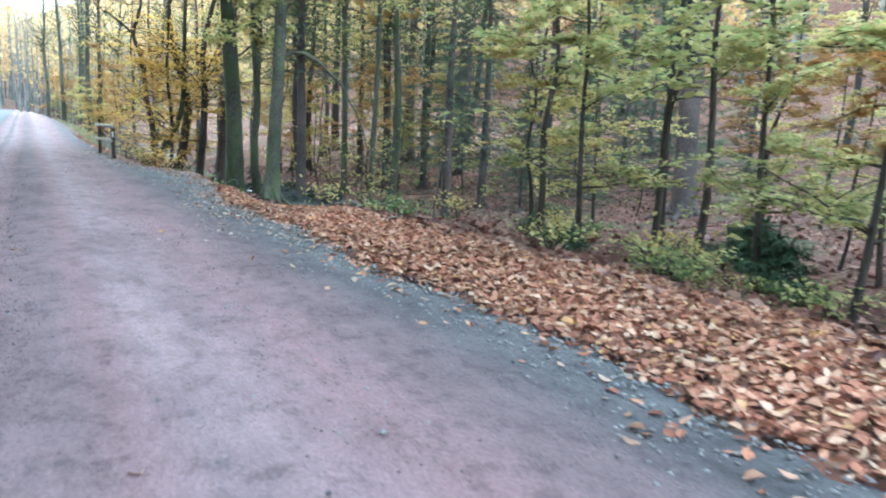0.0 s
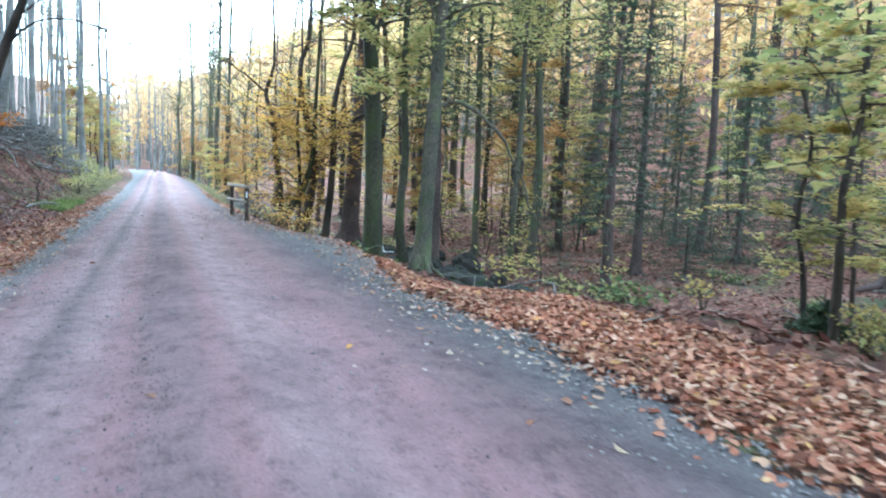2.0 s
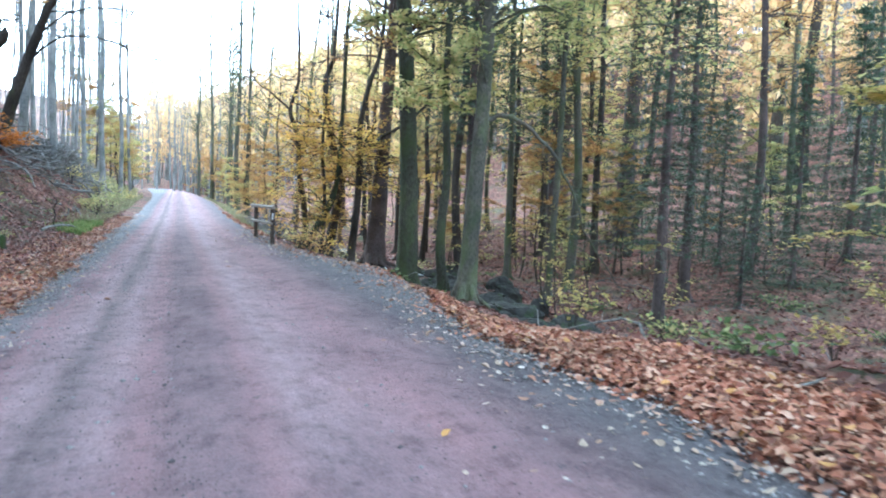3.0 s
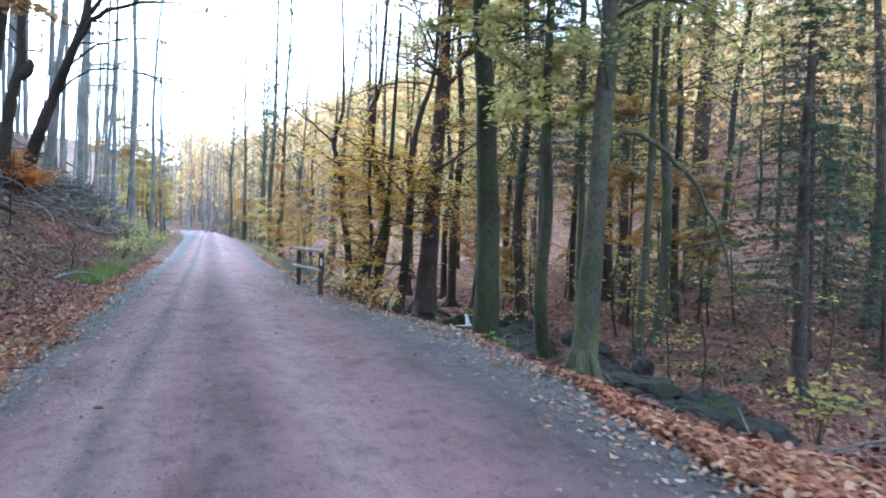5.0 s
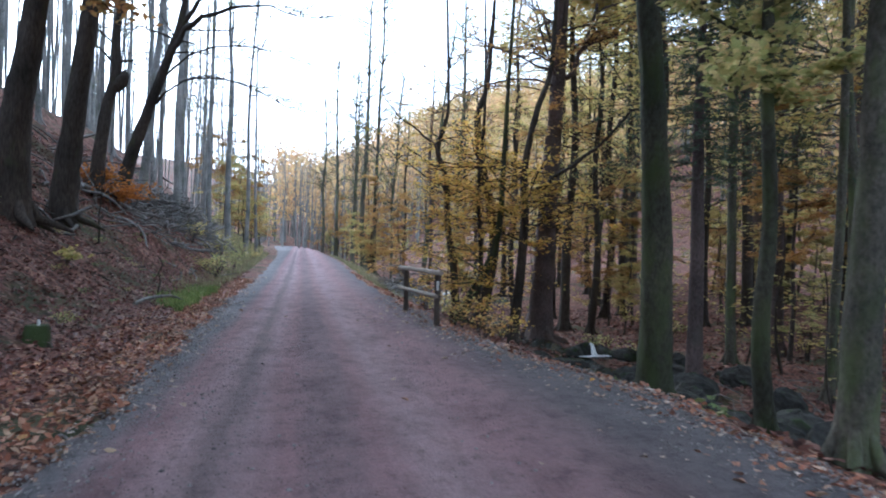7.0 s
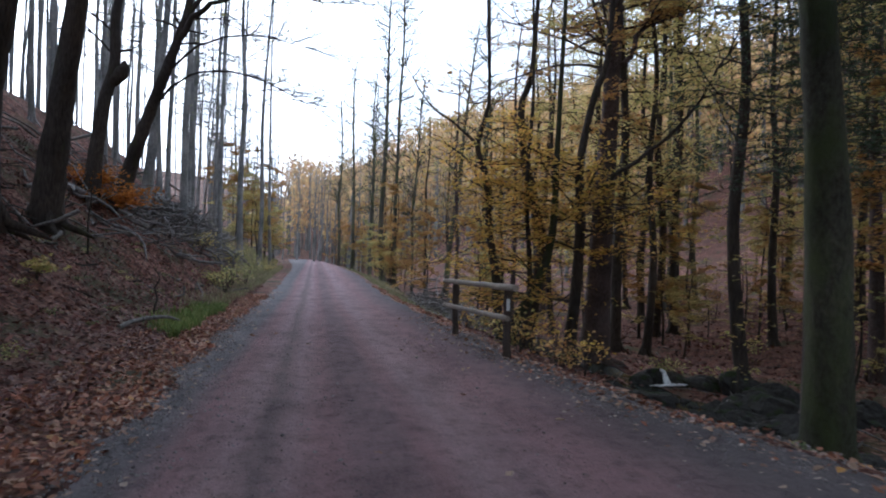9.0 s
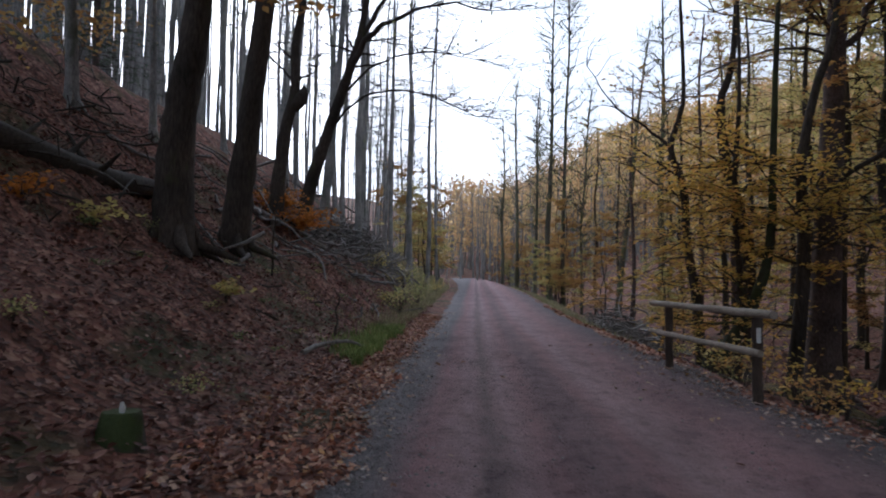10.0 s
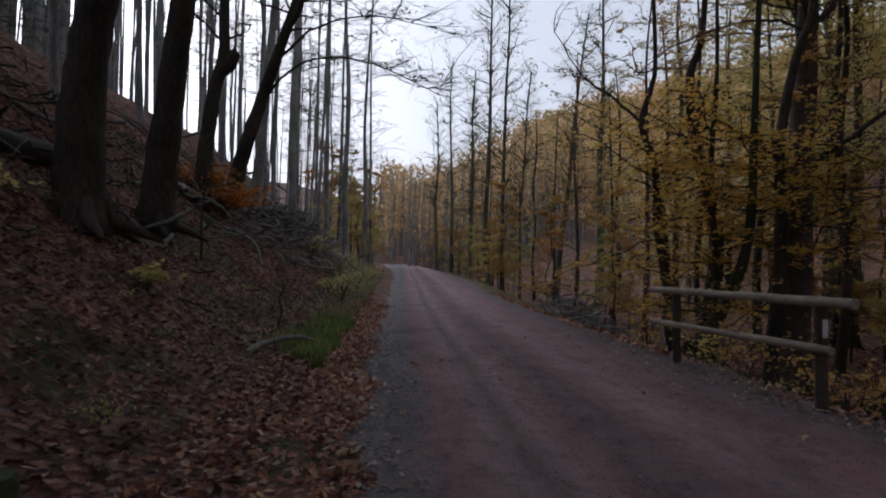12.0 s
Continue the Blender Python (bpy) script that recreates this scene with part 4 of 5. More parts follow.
for x, y, s in ((24.5, 17.0, 1.1), (27.0, 21.5, 1.3), (23.0, 24.5, 0.9), (30.0, 16.5, 1.2), (18.0, 18.5, 0.6), (33.0, 25.0, 1.5), (36, 12, 1.6), (-13.5, 36.5, 1.1)):
    place(sp2, x, y, scale=s)


def shrub(x, y, n, leaf, lab, r=0.5, h=0.5, size=0.06, group="", stems=9, name="shrub"):
    """A low plant of thin arching stems and leaves."""
    root = tagged(new(name), lab, "shrub", group)
    root.matrix_basis = Matrix.Translation((x, y, on_ground(x, y, -0.03)))
    b, pts = Builder(), []
    for _ in range(stems):
        a, q = rng.uniform(0, 6.28), rng.uniform(0.4, 1) * r
        d = np.array([math.cos(a), math.sin(a), 0])
        p = smooth_line([(0, 0, 0), d * q * 0.4 + [0, 0, h * rng.uniform(0.5, 0.9)], d * q + [0, 0, h * rng.uniform(0.4, 1.1)]], 7)
        tube(b, p, np.linspace(0.008, 0.003, 7), 4, 0, False)
        pts.append(p[2:])
    part("stemwork", b, BARK_DARK, root)["kind"] = "stuff"
    p = np.concatenate(pts)
    c = Builder()
    leaves(c, p[rng.integers(0, len(p), n)] + rng.normal(size=(n, 3)) * r * [0.2, 0.2, 0.08], size, 1.2, 0.5)
    part("foliage", c, leaf, root)["kind"] = "stuff"
    return root


G_BRAMBLE = "bramble along the verge"
br = [shrub(6.6, 7.6, 130, LEAF_BRAMBLE, "low green bramble at the edge of the wood", 0.7, 0.35, 0.07, G_BRAMBLE), shrub(7.0, 9.2, 120, LEAF_GREEN, "low yellowing bramble at the edge of the wood", 0.7, 0.5, 0.06, G_BRAMBLE),
      shrub(6.4, 10.6, 110, LEAF_YELLOW, "pale yellow low shrub at the edge of the wood", 0.6, 0.8, 0.06, G_BRAMBLE)]
for _ in range(32):
    y = rng.uniform(-2, 8)
    x = 6.75 - 0.07 * max(y - 2, 0) + abs(rng.normal()) * 1.3 + 0.15
    place(br[rng.integers(0, 3)], x, y, scale=rng.uniform(0.45, 0.95), sink=-0.03)
for _ in range(16):
    place(br[rng.integers(0, 3)], rng.uniform(10, 20), rng.uniform(12, 36), scale=rng.uniform(0.7, 1.4), sink=-0.03)
for _ in range(7):
    place(br[1 + rng.integers(0, 2)], rng.uniform(4.7, 7.4), rng.uniform(26.5, 34), scale=rng.uniform(0.5, 0.9), sink=-0.03)
for k in range(8):
    y = 24.2 + 0.8 * k + rng.uniform(-0.3, 0.3)
    shrub(right_edge(y) + 0.9 + rng.uniform(0, 1.3), y, 60, (LEAF_BRIGHT, LEAF_ORANGE)[k % 2], "low thin bush with yellow and orange leaves below the verge", 0.8, rng.uniform(0.6, 1.2), 0.07, "yellow bushes below the verge", 9)
shrub(5.45, 15.74, 26, LEAF_BRAMBLE, "small bright green plant at the road edge", 0.2, 0.35, 0.09, "small green plants", 4)
shrub(5.3, 13.2, 22, LEAF_BRAMBLE, "small bright green plant at the road edge", 0.18, 0.25, 0.09, "small green plants", 4)
shrub(5.4, 18.2, 22, LEAF_BRAMBLE, "small bright green plant at the road edge", 0.18, 0.25, 0.09, "small green plants", 4)
shrub(-4.4, 25.9, 90, LEAF_YELLOW, "pale yellow seedling among dead leaves", 0.42, 0.45, 0.1, "", 6)
shrub(-6.5, 25.2, 120, LEAF_YELLOW, "sparse yellow shrub below the fallen trunk", 0.7, 0.5, 0.09, "low shrubs on the slope", 10)
shrub(-6.8, 23.7, 110, LEAF_RUST, "sparse rust-red shrub below the fallen trunk", 0.6, 0.5, 0.09, "low shrubs on the slope", 10)
shrub(-6.3, 37.2, 900, LEAF_RUST, "rust-orange beech shrub on the bank", 1.25, 0.85, 0.1, "rusty beech shrubs", 16)
shrub(-7.1, 37.6, 700, LEAF_RUST, "rust-orange beech shrub on the bank", 1.1, 0.9, 0.1, "rusty beech shrubs", 16)
shrub(-10.5, 30.5, 420, LEAF_ORANGE, "orange-leaved beech shrub on the slope", 1.6, 2.4, 0.1, "rusty beech shrubs", 14)
shrub(-9.0, 24.6, 380, LEAF_ORANGE, "orange-leaved beech shrub on the slope", 1.4, 1.6, 0.1, "rusty beech shrubs", 14)
shrub(5.0, 23.6, 90, LEAF_ORANGE, "low orange shrub behind the railing", 0.8, 0.7, 0.07, "", 10)
shrub(5.3, 27.6, 110, LEAF_YELLOW, "low yellow shrub behind the railing", 0.9, 0.9, 0.07, "", 10)
for x, y, h in ((-5.2, 31.2, 2.6), (-3.0, 29.0, 1.2), (-6.3, 43.0, 2.4)):
    f = Tree("sapling", "thin dark bare sapling on the bank", x, y, line_up(h, (0.02, 0), 0.03), 0.03, 0.01, BARK_DARK, "bare saplings", 7, category="young tree")
    f.branches(5, 0.4, 1.0, 0.4, 0, 0.0, 0.4, 0.008).finish()

for _ in range(34):
    y = rng.uniform(17, 36)
    place(br[rng.integers(0, 2)], left_edge(y) - rng.uniform(1.6, 6.0), y, scale=rng.uniform(0.25, 0.55), sink=-0.02)
for k in range(14):
    y = 39 + 1.7 * k
    shrub(left_edge(y) - 1.2 - rng.uniform(0, 2.4), y, 190, (LEAF_GREEN, LEAF_YELLOW)[k % 2], "pale yellow-green bush on the far end of the bank", 0.9, rng.uniform(0.5, 1.3), 0.07, "pale bushes along the bank", 12)

# ---- railing ----
fence = tagged(new("railing"), "rustic wooden railing of two round rails on posts", "railing")
fence.location = (3.42, 23.9, 0)


def pole(name, p, q, r, material, label=""):
    b = Builder()
    o = np.array(fence.location)
    line = np.array([np.array(p) * (1 - u) + np.array(q) * u - o for u in np.linspace(0, 1, 14)])
    line[1:-1] += rng.normal(size=(12, 3)) * r * 0.07
    rad = r * (1 + 0.05 * np.sin(np.linspace(0, 9, 14)))
    rad[0] *= 0.93
    rad[-1] *= 0.93
    tube(b, line, rad, 14, 0.015)
    return part(name, b, material, fence, label)


for y, x in ((25.3, 3.40), (22.15, 3.53)):
    pole("post", (x + 0.07, y, on_ground(x, y, -0.3)), (x + 0.07, y, 1.05), 0.062, POSTWOOD, "dark round post")
pole("top_rail", (3.42, 26.2, 1.08), (3.55, 21.6, 1.09), 0.05, RAILWOOD, "pale weathered top rail")
pole("lower_rail", (3.40, 26.1, 0.58), (3.53, 21.9, 0.62), 0.043, RAILWOOD, "pale weathered lower rail")
pb = Builder()
o = np.array(fence.location)
v = np.array([[sx * 0.025, sy * 0.006, sz * 0.09] for sx in (-1, 1) for sy in (-1, 1) for sz in (-1, 1)]) + np.array([3.585, 22.075, 0.82]) - o
pb.add(v, [[0, 1, 3, 2], [4, 6, 7, 5], [0, 4, 5, 1], [2, 3, 7, 6], [0, 2, 6, 4], [1, 5, 7, 3]])
part("plate", pb, plate_m, fence, "small pale marker plate", False)


# ---- logs, brushwood, stump ----
def log(name, lab, pts, r0, r1, material, group="", knots=4):
    root = tagged(new(name), lab, "log", group)
    p = smooth_line(pts, 16)
    root.location = p[0]
    q = p - p[0]
    b = Builder()
    tube(b, q, np.linspace(r0, r1, 16), 12, 0.05)
    part("stem", b, material, root)
    for _ in range(knots):
        k = Builder()
        i = rng.integers(3, 14)
        d = rng.normal(size=3)
        d[2] = abs(d[2])
        d /= np.linalg.norm(d)
        tube(k, [q[i], q[i] + d * r0 * 1.5, q[i] + d * r0 * 3.2 + [0, 0, 0.05]], [r0 * 0.3, r0 * 0.2, r0 * 0.08], 6, 0.05)
        part("branch_stub", k, material, root)
    return root


def lying(points, r):
    return [(x, y, on_ground(x, y, r * 0.75)) for x, y in points]


log("fallen_log", "dark fallen trunk lying across the slope", lying([(-8.3, 22.0), (-7.95, 24.4), (-7.65, 27.0), (-7.6, 29.8)], 0.12), 0.3, 0.22, DARKLOG)
log("fallen_log", "bare grey log lying down the bank", lying([(-7.0, 37.6), (-6.4, 40.0), (-5.6, 42.6), (-4.9, 45.5)], 0.16), 0.17, 0.12, DEADWOOD)
log("fallen_log", "grey log on the brushwood slope", lying([(-7.6, 35.6), (-6.6, 37.2), (-5.4, 39.0)], 0.12), 0.13, 0.09, DEADWOOD)
log("branch", "crooked pale stick lying at the foot of the bank", [(-2.75, 25.2, on_ground(-2.75, 25.2, 0.05)), (-2.6, 25.7, 0.22), (-2.2, 26.3, 0.25), (-1.95, 26.7, 0.12)], 0.05, 0.025, DEADWOOD, "", 0)
log("fallen_log", "grey log beside the brush heap near the road", lying([(4.6, 38.0), (5.6, 37.0), (6.6, 36.4)], 0.1), 0.11, 0.08, DEADWOOD)


def brush(name, lab, n, cx, cy, sx, sy, pile, ln=(0.6, 2.2), rr=(0.012, 0.045), wood=DEADWOOD):
    b = Builder()
    for _ in range(n):
        x, y = rng.normal(cx, sx), rng.normal(cy, sy)
        if left_edge(y) - 0.9 < x < right_edge(y) + 0.9:
            continue
        z = on_ground(x, y) + abs(rng.normal()) * pile * math.exp(-((x - cx) / sx) ** 2 * 0.5 - ((y - cy) / sy) ** 2 * 0.5)
        a, L = rng.uniform(0, 6.28), rng.uniform(*ln)
        d = np.array([math.cos(a), math.sin(a), rng.normal() * 0.22])
        bend = rng.normal(size=3) * 0.12 * L
        r = rng.uniform(*rr)
        p = np.array([[x, y, z] + d * L * (u - 0.5) + bend * (1 - (2 * u - 1) ** 2) for u in np.linspace(0, 1, 5)])
        p[:, 2] = np.maximum(p[:, 2], height(p[:, 0], p[:, 1]) - 0.02)
        tube(b, p, np.linspace(r, r * 0.4, 5), 5, 0.05, False)
    return tagged(new(name, b.mesh(name, wood)), lab, "brushwood", kind="stuff")


brush("brushwood_heap", "grey heap of cut branches on the bank", 460, -5.6, 48.0, 0.8, 3.6, 0.6, (0.8, 2.8), (0.015, 0.06))
brush("brushwood_slope", "loose grey branches scattered down the bank", 210, -6.8, 40.5, 1.4, 4.5, 0.2, (0.7, 3.2), (0.015, 0.07))
brush("brushwood_slope", "dark dead branches strewn on the slope", 150, -8.8, 29.0, 1.7, 4.0, 0.1, (0.5, 2.2), (0.01, 0.035), DARKLOG)
brush("brushwood_heap", "small heap of grey branches by the road", 240, 6.0, 40.5, 0.8, 2.2, 0.7, (0.6, 2.2), (0.015, 0.05))
brush("twigs", "dead twigs among the forest leaves", 420, 12.0, 20.0, 4.0, 8.0, 0.05, (0.4, 1.6), (0.006, 0.025))

st = tagged(new("tree_stump"), "low mossy tree stump with a pale chip on top", "stump")
st.location = (-2.56, 19.05, on_ground(-2.56, 19.05, -0.1))
b = Builder()
tube(b, [(0, 0, 0), (0, 0, 0.12), (0.01, 0, 0.22), (0.02, 0, 0.33), (0.02, 0, 0.36)], [0.23, 0.185, 0.16, 0.155, 0.14], 18, 0.06)
part("body", b, MOSSLOG, st)
b = Builder()
tube(b, [(0.05, -0.06, 0.35), (0.055, -0.06, 0.40), (0.05, -0.06, 0.44)], [0.02, 0.024, 0.012], 8, 0.1)
part("chip", b, plate_m, st, "small pale wood chip")




def snag(x, y, h, rad):
    """A broken, rotten stump with splintered top."""
    root = tagged(new("tree_stump"), "dark rotten broken stump among the brushwood", "stump", "rotten stumps on the crest")
    root.location = (x, y, on_ground(x, y, -0.15))
    body = Builder()
    tube(body, [(0, 0, 0), (0.02, 0, h * 0.3), (0.05, 0, h * 0.7), (0.06, 0, h)], [rad * 1.4, rad, rad * 0.9, rad * 0.75], 12, 0.09)
    part("body", body, DARKLOG, root)
    for k in range(4):
        q = Builder()
        a_ = k * 1.6 + rng.uniform(-0.3, 0.3)
        d = np.array([math.cos(a_), math.sin(a_), 0]) * rad * 0.55
        tube(q, [d + [0.06, 0, h - 0.1], d * 1.1 + [0.06, 0, h + 0.12], d * 1.15 + [0.06, 0, h + rng.uniform(0.2, 0.4)]], [rad * 0.3, rad * 0.2, 0.01], 6, 0.1)
        part("splinter", q, DARKLOG, root)


for x, y, h, rad in ((-5.7, 48.5, 0.8, 0.34), (-5.0, 45.6, 0.55, 0.3), (-6.4, 52.0, 0.7, 0.3)):
    snag(x, y, h, rad)


# ---- stream ----
def rock(x, y, r, lab="dark mossy boulder in the stream bed"):
    n, m = 20, 13
    u, w = np.meshgrid(np.linspace(0, 2 * np.pi, n, endpoint=False), np.linspace(0.05, np.pi - 0.05, m))
    d = np.stack([np.cos(u) * np.sin(w), np.sin(u) * np.sin(w), np.cos(w)], -1)
    k = rng.normal(size=(11, 3))
    k /= np.linalg.norm(k, axis=1)[:, None]
    cut = rng.uniform(0.62, 1.0, 11) / np.maximum(d @ k.T, 0.05)          # broken faces
    rad = np.minimum(cut.min(-1), 1.15) * (1 + 0.035 * rng.normal(size=d.shape[:2]))
    v = (d * rad[..., None] * np.array([1.1, rng.uniform(0.75, 1.15), rng.uniform(0.6, 0.85)]) * r).reshape(-1, 3)
    i = (np.arange(m - 1)[:, None] * n + np.arange(n)[None]).ravel()
    j = (np.arange(m - 1)[:, None] * n + (np.arange(n)[None] + 1) % n).ravel()
    b = Builder()
    b.add(v, np.stack([i, i + n, j + n, j], 1))
    ob = tagged(new("boulder", b.mesh("boulder", ROCK, False)), lab, "rock", "boulders in the stream")
    ob.matrix_basis = Matrix.Translation((x, y, on_ground(x, y, r * 0.25))) @ Matrix.Rotation(rng.uniform(0, 6), 4, "Z")
    return ob


rocks = [rock(x, y, r) for x, y, r in ((8.0, 14.4, 0.36), (8.3, 16.0, 0.42), (8.1, 18.0, 0.4), (8.6, 20.5, 0.5), (8.3, 23.0, 0.42), (10.6, 26.4, 0.4), (8.0, 15.3, 0.62), (8.7, 17.2, 0.7), (8.3, 13.3, 0.55), (9.3, 18.9, 0.68), (9.6, 15.6, 0.6), (8.9, 21.8, 0.6))]
for _ in range(120):
    y = rng.uniform(13, 27)
    place(rocks[rng.integers(0, 12)], max(7.5, 8.6 + 0.06 * (y - 20) + rng.normal() * 0.85), y, scale=rng.uniform(0.25, 0.75), sink=0.04)


def stream_x(y):
    return 8.9 + 0.05 * (y - 20) + 0.35 * np.sin(y * 0.5)


sy = np.linspace(11, 60, 160)
sb = Builder()
sx = stream_x(sy)
lev = height(sx, sy) + 0.08
sb.add(np.concatenate([np.column_stack([sx - 0.55, sy, lev]), np.column_stack([sx, sy, lev + 0.01]), np.column_stack([sx + 0.55, sy, lev])]),
       np.concatenate([np.stack([k, k + 160, k + 161, k + 1], 1) + o for o in (0, 160) for k in [np.arange(159)]]))
tagged(new("water", sb.mesh("water", WATER)), "dark shallow stream between mossy boulders", "water", kind="structure")
fall = tagged(new("waterfall"), "small white cascade between dark boulders", "waterfall")
fall.location = (10.4, 29.3, on_ground(10.4, 29.1, 0.12))
fb = Builder()
for k in range(16):
    x0 = rng.uniform(-0.04, 0.04)
    z0 = 0.34 + rng.normal() * 0.02
    p = smooth_line([(x0, 0.25, z0), (x0 + 0.01, 0.1, z0 - 0.02), (x0 * 1.3 + rng.normal() * 0.02, 0.0, z0 - 0.16), (x0 * 2.0 + rng.normal() * 0.04, -0.14, 0.02)], 8)
    tube(fb, p, np.linspace(0.014, 0.034, 8), 6, 0.15)
part("cascade", fb, FOAM, fall)["kind"] = "stuff"
fb = Builder()
for k in range(40):
    x0, y0 = rng.normal() * 0.22, -0.24 + rng.normal() * 0.05
    tube(fb, [(x0 - 0.18, y0, 0), (x0, y0, 0.025), (x0 + 0.18, y0, 0)], [0.008, 0.02, 0.008], 6, 0.15)
part("foam", fb, FOAM, fall)["kind"] = "stuff"
for x, y, r in ((9.85, 29.7, 0.34), (10.95, 29.7, 0.42), (11.55, 29.2, 0.5), (10.4, 30.2, 0.5), (10.1, 23.4, 0.62), (10.8, 21.3, 0.55), (11.3, 19.8, 0.5), (12.0, 28.3, 0.6), (10.7, 25.4, 0.62), (11.6, 26.6, 0.6), (9.3, 22.2, 0.42), (12.3, 24.6, 0.5)):
    rock(x, y, r)

# ---- grass and leaf litter ----
def grass(name, lab, n, fx, y0, y1, h, mat):
    y = rng.uniform(y0, y1, n)
    x = fx(y)
    z = height(x, y)
    a = rng.uniform(0, 6.28, n)
    d = np.stack([np.cos(a), np.sin(a), np.zeros(n)], 1)
    hh = (h * rng.uniform(0.4, 1.3, n))[:, None]
    p = np.stack([x, y, z], 1)
    s = np.stack([-d[:, 1], d[:, 0], d[:, 2]], 1) * 0.008
    lean = d * hh * rng.uniform(0.1, 0.7, (n, 1))
    v = np.stack([p - s, p + s, p + lean * 0.35 + s * 0.8 + [0, 0, 1] * hh * 0.6, p + lean * 0.35 - s * 0.8 + [0, 0, 1] * hh * 0.6, p + lean + [0, 0, 1] * hh], 1)
    b = Builder()
    i = np.arange(n)[:, None] * 5
    b.add(v.reshape(-1, 3), i + [0, 1, 2, 3])
    b.f.append((i + [3, 2, 4]).astype(int))
    return tagged(new(name, b.mesh(name, mat)), lab, "grass", kind="stuff")


grass("grass", "bright green grass at the foot of the bank", 5200, lambda y: left_edge(y) - 0.65 - np.abs(rng.normal(size=len(y))) * 0.42 * smoothstep(24.5, 27, y), 24.5, 33, 0.18, GRASS)
grass("grass", "thin pale grass along the foot of the bank", 5200, lambda y: left_edge(y) - 0.8 - np.abs(rng.normal(size=len(y))) * 0.9, 32, 75, 0.24, GRASS_PALE)
grass("grass", "green grass at the far verge", 7000, lambda y: right_edge(y) + 0.35 + np.abs(rng.normal(size=len(y))) * 0.8, 36, 80, 0.28, GRASS_PALE)
grass("grass", "dry pale grass on the far bank", 9000, lambda y: left_edge(y) - 1.6 - np.abs(rng.normal(size=len(y))) * 1.8, 50, 95, 0.5, GRASS_PALE)


def scatter(name, lab, n, fx, y0, y1, size, mat, lift=0.05, road_level=False, flat=0.35):
    y = rng.uniform(y0, y1, n)
    x = fx(y)
    z = (road_height(y) + 0.012 if road_level else height(x, y) + rng.uniform(0.005, lift, n))
    b = Builder()
    litter_leaves(b, np.stack([x, y, z], 1), size, flat)
    return tagged(new(name, b.mesh(name, mat, False)), lab, "fallen leaves", kind="stuff")


U = lambda n: rng.uniform(0, 1, n)
scatter("leaf_litter", "deep orange-brown fallen leaves along the verge", 32000, lambda y: right_edge(y) - 0.05 + (2.45 - 0.12 * np.clip(y - 2, 0, 9)) * U(len(y)) ** 0.9, -4, 12.5, 0.053, LITTER, 0.06)
scatter("leaf_litter", "thin fallen leaves along the verge", 420, lambda y: right_edge(y) + 0.75 * U(len(y)), 12, 24, 0.065, LITTER, 0.04)
scatter("leaf_litter", "fallen leaves below the verge", 1600, lambda y: right_edge(y) + 0.6 * U(len(y)), 26, 48, 0.09, LITTER, 0.04)
scatter("leaf_litter", "red-brown leaves on the forest floor", 26000, lambda y: right_edge(y) + 1.6 + 22 * U(len(y)) ** 1.4, -6, 46, 0.11, LITTER_DARK, 0.06)
scatter("leaf_litter", "orange-brown leaves along the foot of the bank", 13000, lambda y: left_edge(y) + 0.05 - 1.4 * U(len(y)) ** 1.2, 6, 40, 0.052, LITTER, 0.05)
scatter("leaf_litter", "dark red-brown leaves on the bank", 48000, lambda y: left_edge(y) - 0.7 - 8 * U(len(y)) ** 1.2, 6, 46, 0.058, LITTER_DARK, 0.06)

scatter("leaf_litter", "loose pale leaves straying onto the road edge", 900, lambda y: right_edge(y) + 0.1 - np.abs(rng.normal(size=len(y))) * 0.28, -4, 30, 0.05, LITTER, 0.03, True, 0.25)
scatter("leaf_litter", "loose leaves straying onto the road edge", 1300, lambda y: left_edge(y) - 0.1 + np.abs(rng.normal(size=len(y))) * 0.26, 4, 42, 0.042, LITTER_PALE, 0.03, True, 0.25)

scatter("leaf_litter", "pale leaf flecks on the gravel shoulder", 1300, lambda y: right_edge(y) + 0.05 - np.abs(rng.normal(size=len(y))) * 0.6, 5, 27, 0.04, LITTER_PALE, 0.03, True, 0.25)

# far woods on the hills
def woods(name, lab, n, xs, ys, mat, size, tall_):
    x, y = rng.uniform(*xs, n), rng.uniform(*ys, n)
    k = 60
    z = height(x, y)
    hh = tall_ * rng.uniform(0.6, 1.2, n)
    cx, cy = np.repeat(x, k), np.repeat(y, k)
    f = rng.uniform(0.3, 1.0, n * k)
    rad = np.repeat(hh * rng.uniform(0.8, 1.3, n), k) * 0.24 * np.sqrt(np.clip(1.04 - f, 0, 1)) * np.clip(0.35 + 1.6 * (f - 0.25), 0, 1)
    a = rng.uniform(0, 6.28, n * k)
    q = np.sqrt(rng.uniform(0, 1, n * k))
    p = np.stack([cx + rad * q * np.cos(a), cy + rad * q * np.sin(a), np.repeat(z, k) + np.repeat(hh, k) * f], 1)
    b = Builder()
    leaves(b, p, size, 0.6, 0.8, 1.3)
    tagged(new(name, b.mesh(name, mat, False)), lab, "woods", kind="stuff")
    t = Builder()
    for i in range(0, n, 2):
        tube(t, [(x[i], y[i], z[i] - 0.2), (x[i], y[i], z[i] + hh[i] * 0.5), (x[i] + 0.2, y[i], z[i] + hh[i] * 0.95)], [0.22, 0.15, 0.04], 5, 0, False)
    tagged(new(name + "_trunks", t.mesh(name + "_trunks", BARK_HAZY)), "slim trunks of the far woods", "woods", kind="stuff")


woods("hill_woods", "autumn-brown wood covering the far hillside", 2300, (38, 200), (-40, 260), HILL_LEAVES, 0.62, 14)
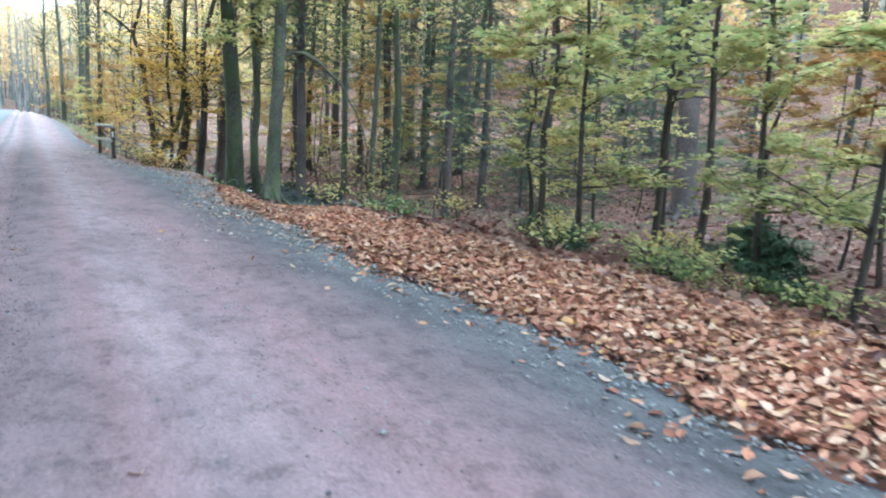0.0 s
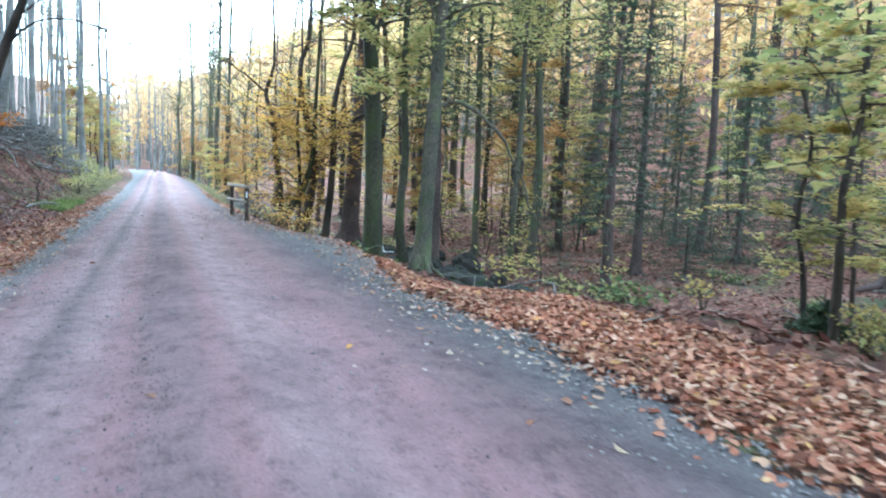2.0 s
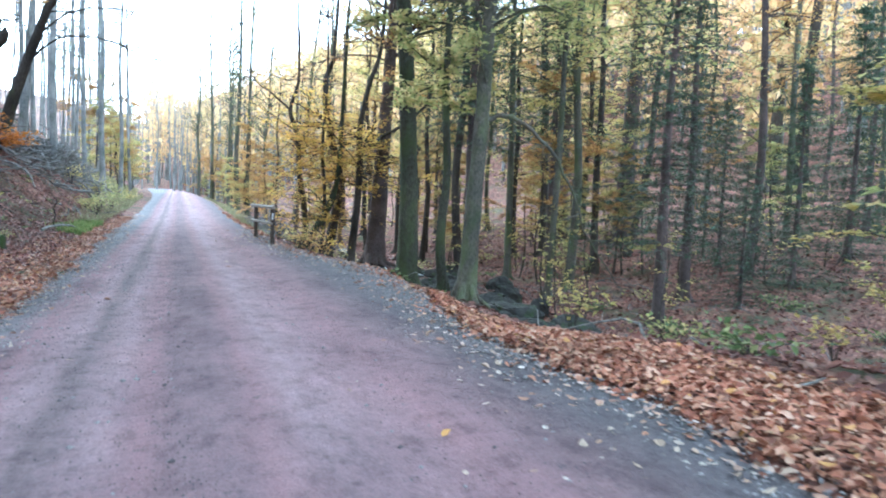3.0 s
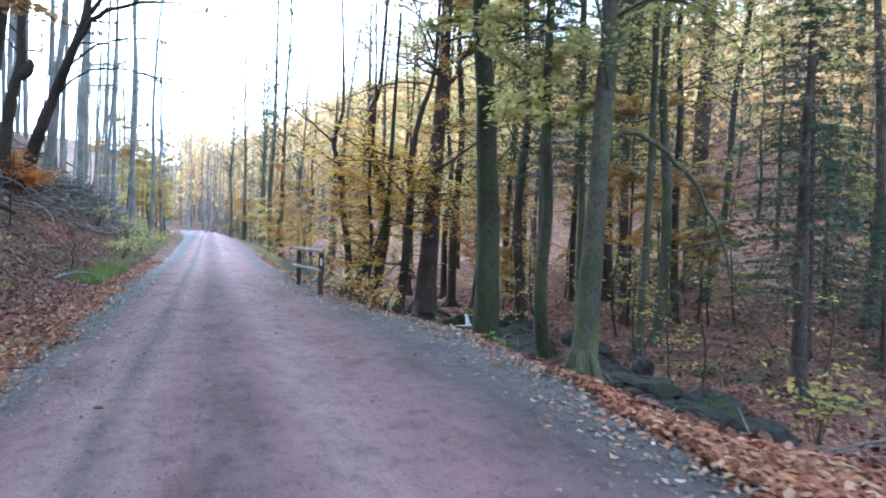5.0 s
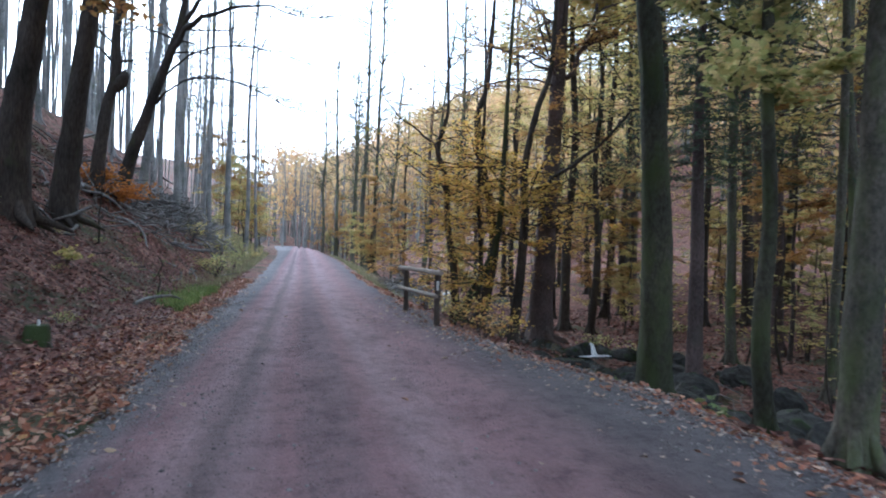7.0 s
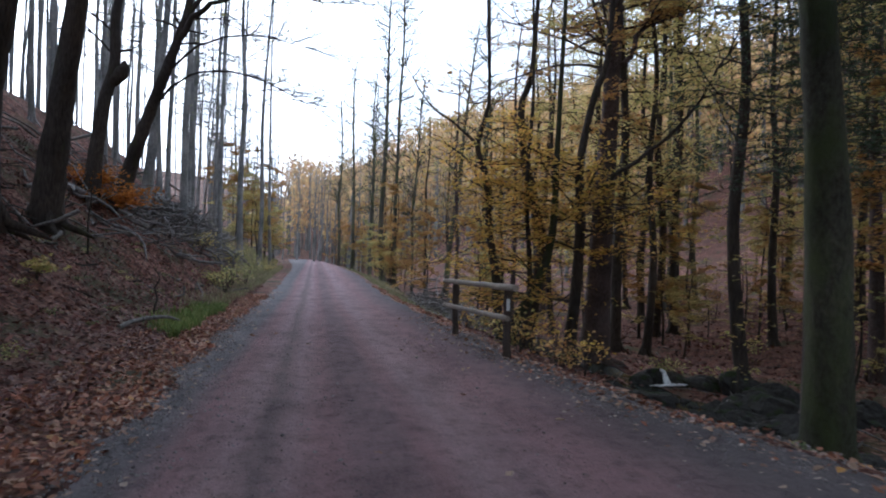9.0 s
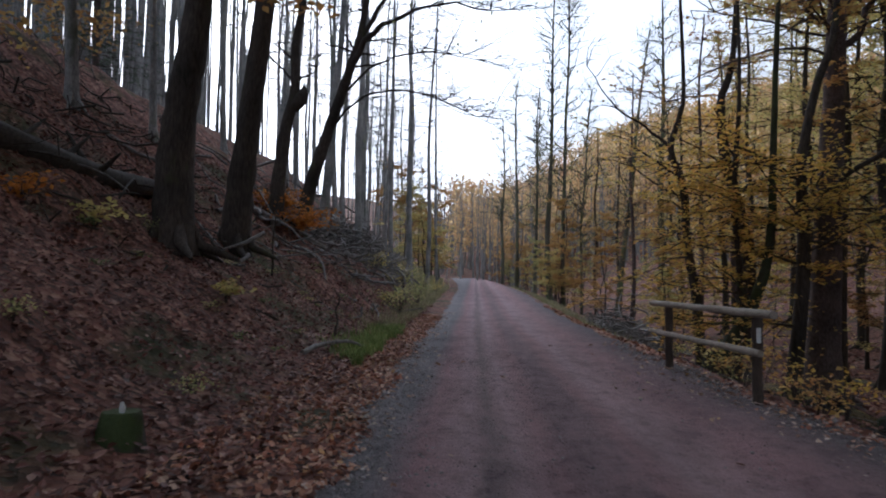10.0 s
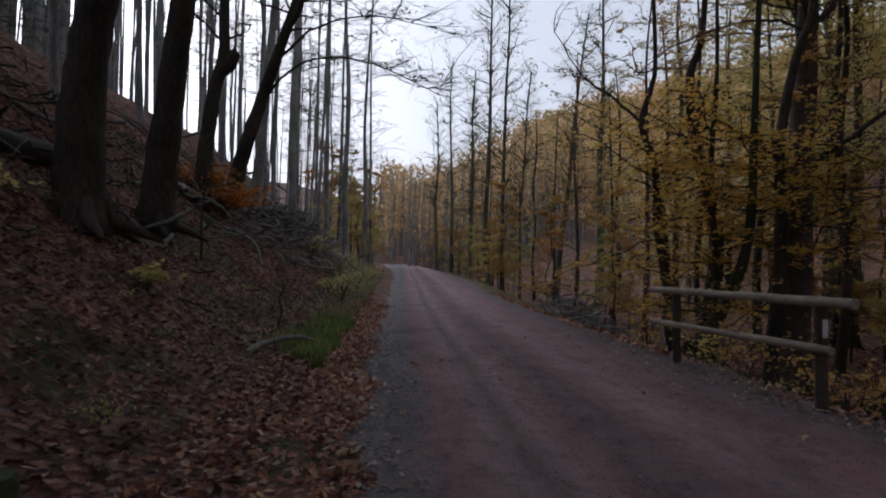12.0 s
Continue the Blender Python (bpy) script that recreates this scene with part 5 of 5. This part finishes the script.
woods("valley_woods", "autumn wood closing the end of the valley", 800, (-6, 60), (122, 220), HILL_LEAVES, 0.5, 15)
woods("slope_woods", "autumn wood rising steeply beside the road", 620, (24, 62), (62, 190), HILL_LEAVES, 0.4, 13)
woods("back_woods", "autumn wood behind the start of the road", 260, (-40, 40), (-60, -28), HILL_LEAVES, 0.5, 15)

# ---- small things on the road ----
lb = []
for k in range(5):
    b = Builder()
    litter_leaves(b, np.zeros((1, 3)), 0.06, 0.2)
    lb.append(b.mesh("leaf", LEAF_SINGLE, False))
for k in range(300):
    y = rng.uniform(-2, 32)
    side = rng.random()
    x = right_edge(y) - abs(rng.normal()) * 0.5 if side < 0.66 else left_edge(y) + abs(rng.normal()) * 0.3 if side < 0.85 else rng.uniform(left_edge(y), right_edge(y))
    ob = new("leaf", lb[k % 5])
    ob.parent = road
    ob.matrix_basis = pose(x, y, float(road_height(y)) + 0.022, rng.uniform(-12, 12), rng.uniform(-12, 12), rng.uniform(0, 360))
pb = Builder()
for k in range(9000):
    y = rng.uniform(-3, 30)
    e = rng.random()
    x = right_edge(y) + 0.12 - abs(rng.normal()) * 0.4 if e < 0.5 else left_edge(y) - 0.12 + abs(rng.normal()) * 0.4 if e < 0.9 else rng.uniform(left_edge(y), right_edge(y))
    r = rng.uniform(0.006, 0.02)
    d = np.array([[1, 0, 0], [0, 1, 0], [-1, 0, 0], [0, -1, 0], [0, 0, 0.7], [0, 0, -0.6]]) * r * rng.uniform(0.7, 1.4, (6, 1))
    pb.add(d + [x, y, float(road_height(y)) + 0.008 + r * 0.3], [[0, 1, 4], [1, 2, 4], [2, 3, 4], [3, 0, 4], [1, 0, 5], [2, 1, 5], [3, 2, 5], [0, 3, 5]])
tagged(new("gravel", pb.mesh("gravel", STONE)), "loose grey gravel on the road", "gravel", kind="stuff")

cb = Builder()
for k in range(11000):
    y = rng.uniform(-3, 26)
    e = rng.random()
    x = rng.normal(1.15, 0.22) if e < 0.4 else rng.normal(0.1, 0.3) if e < 0.6 else rng.normal(2.7, 0.3) if e < 0.75 else rng.uniform(left_edge(y), right_edge(y))
    r = rng.uniform(0.003, 0.009) * (2.4 if rng.random() < 0.02 else 1)
    d = np.array([[1, 0, 0], [0, 1, 0], [-1, 0, 0], [0, -1, 0], [0, 0, 0.7], [0, 0, -0.6]]) * r * rng.uniform(0.7, 1.4, (6, 1))
    cb.add(d + [x, y, float(road_height(y)) + 0.018 + r * 0.2], [[0, 1, 4], [1, 2, 4], [2, 3, 4], [3, 0, 4], [1, 0, 5], [2, 1, 5], [3, 2, 5], [0, 3, 5]])
tagged(new("soil_crumbs", cb.mesh("soil_crumbs", CRUMB)), "dark crumbs of soil along the wheel tracks", "soil", kind="stuff")
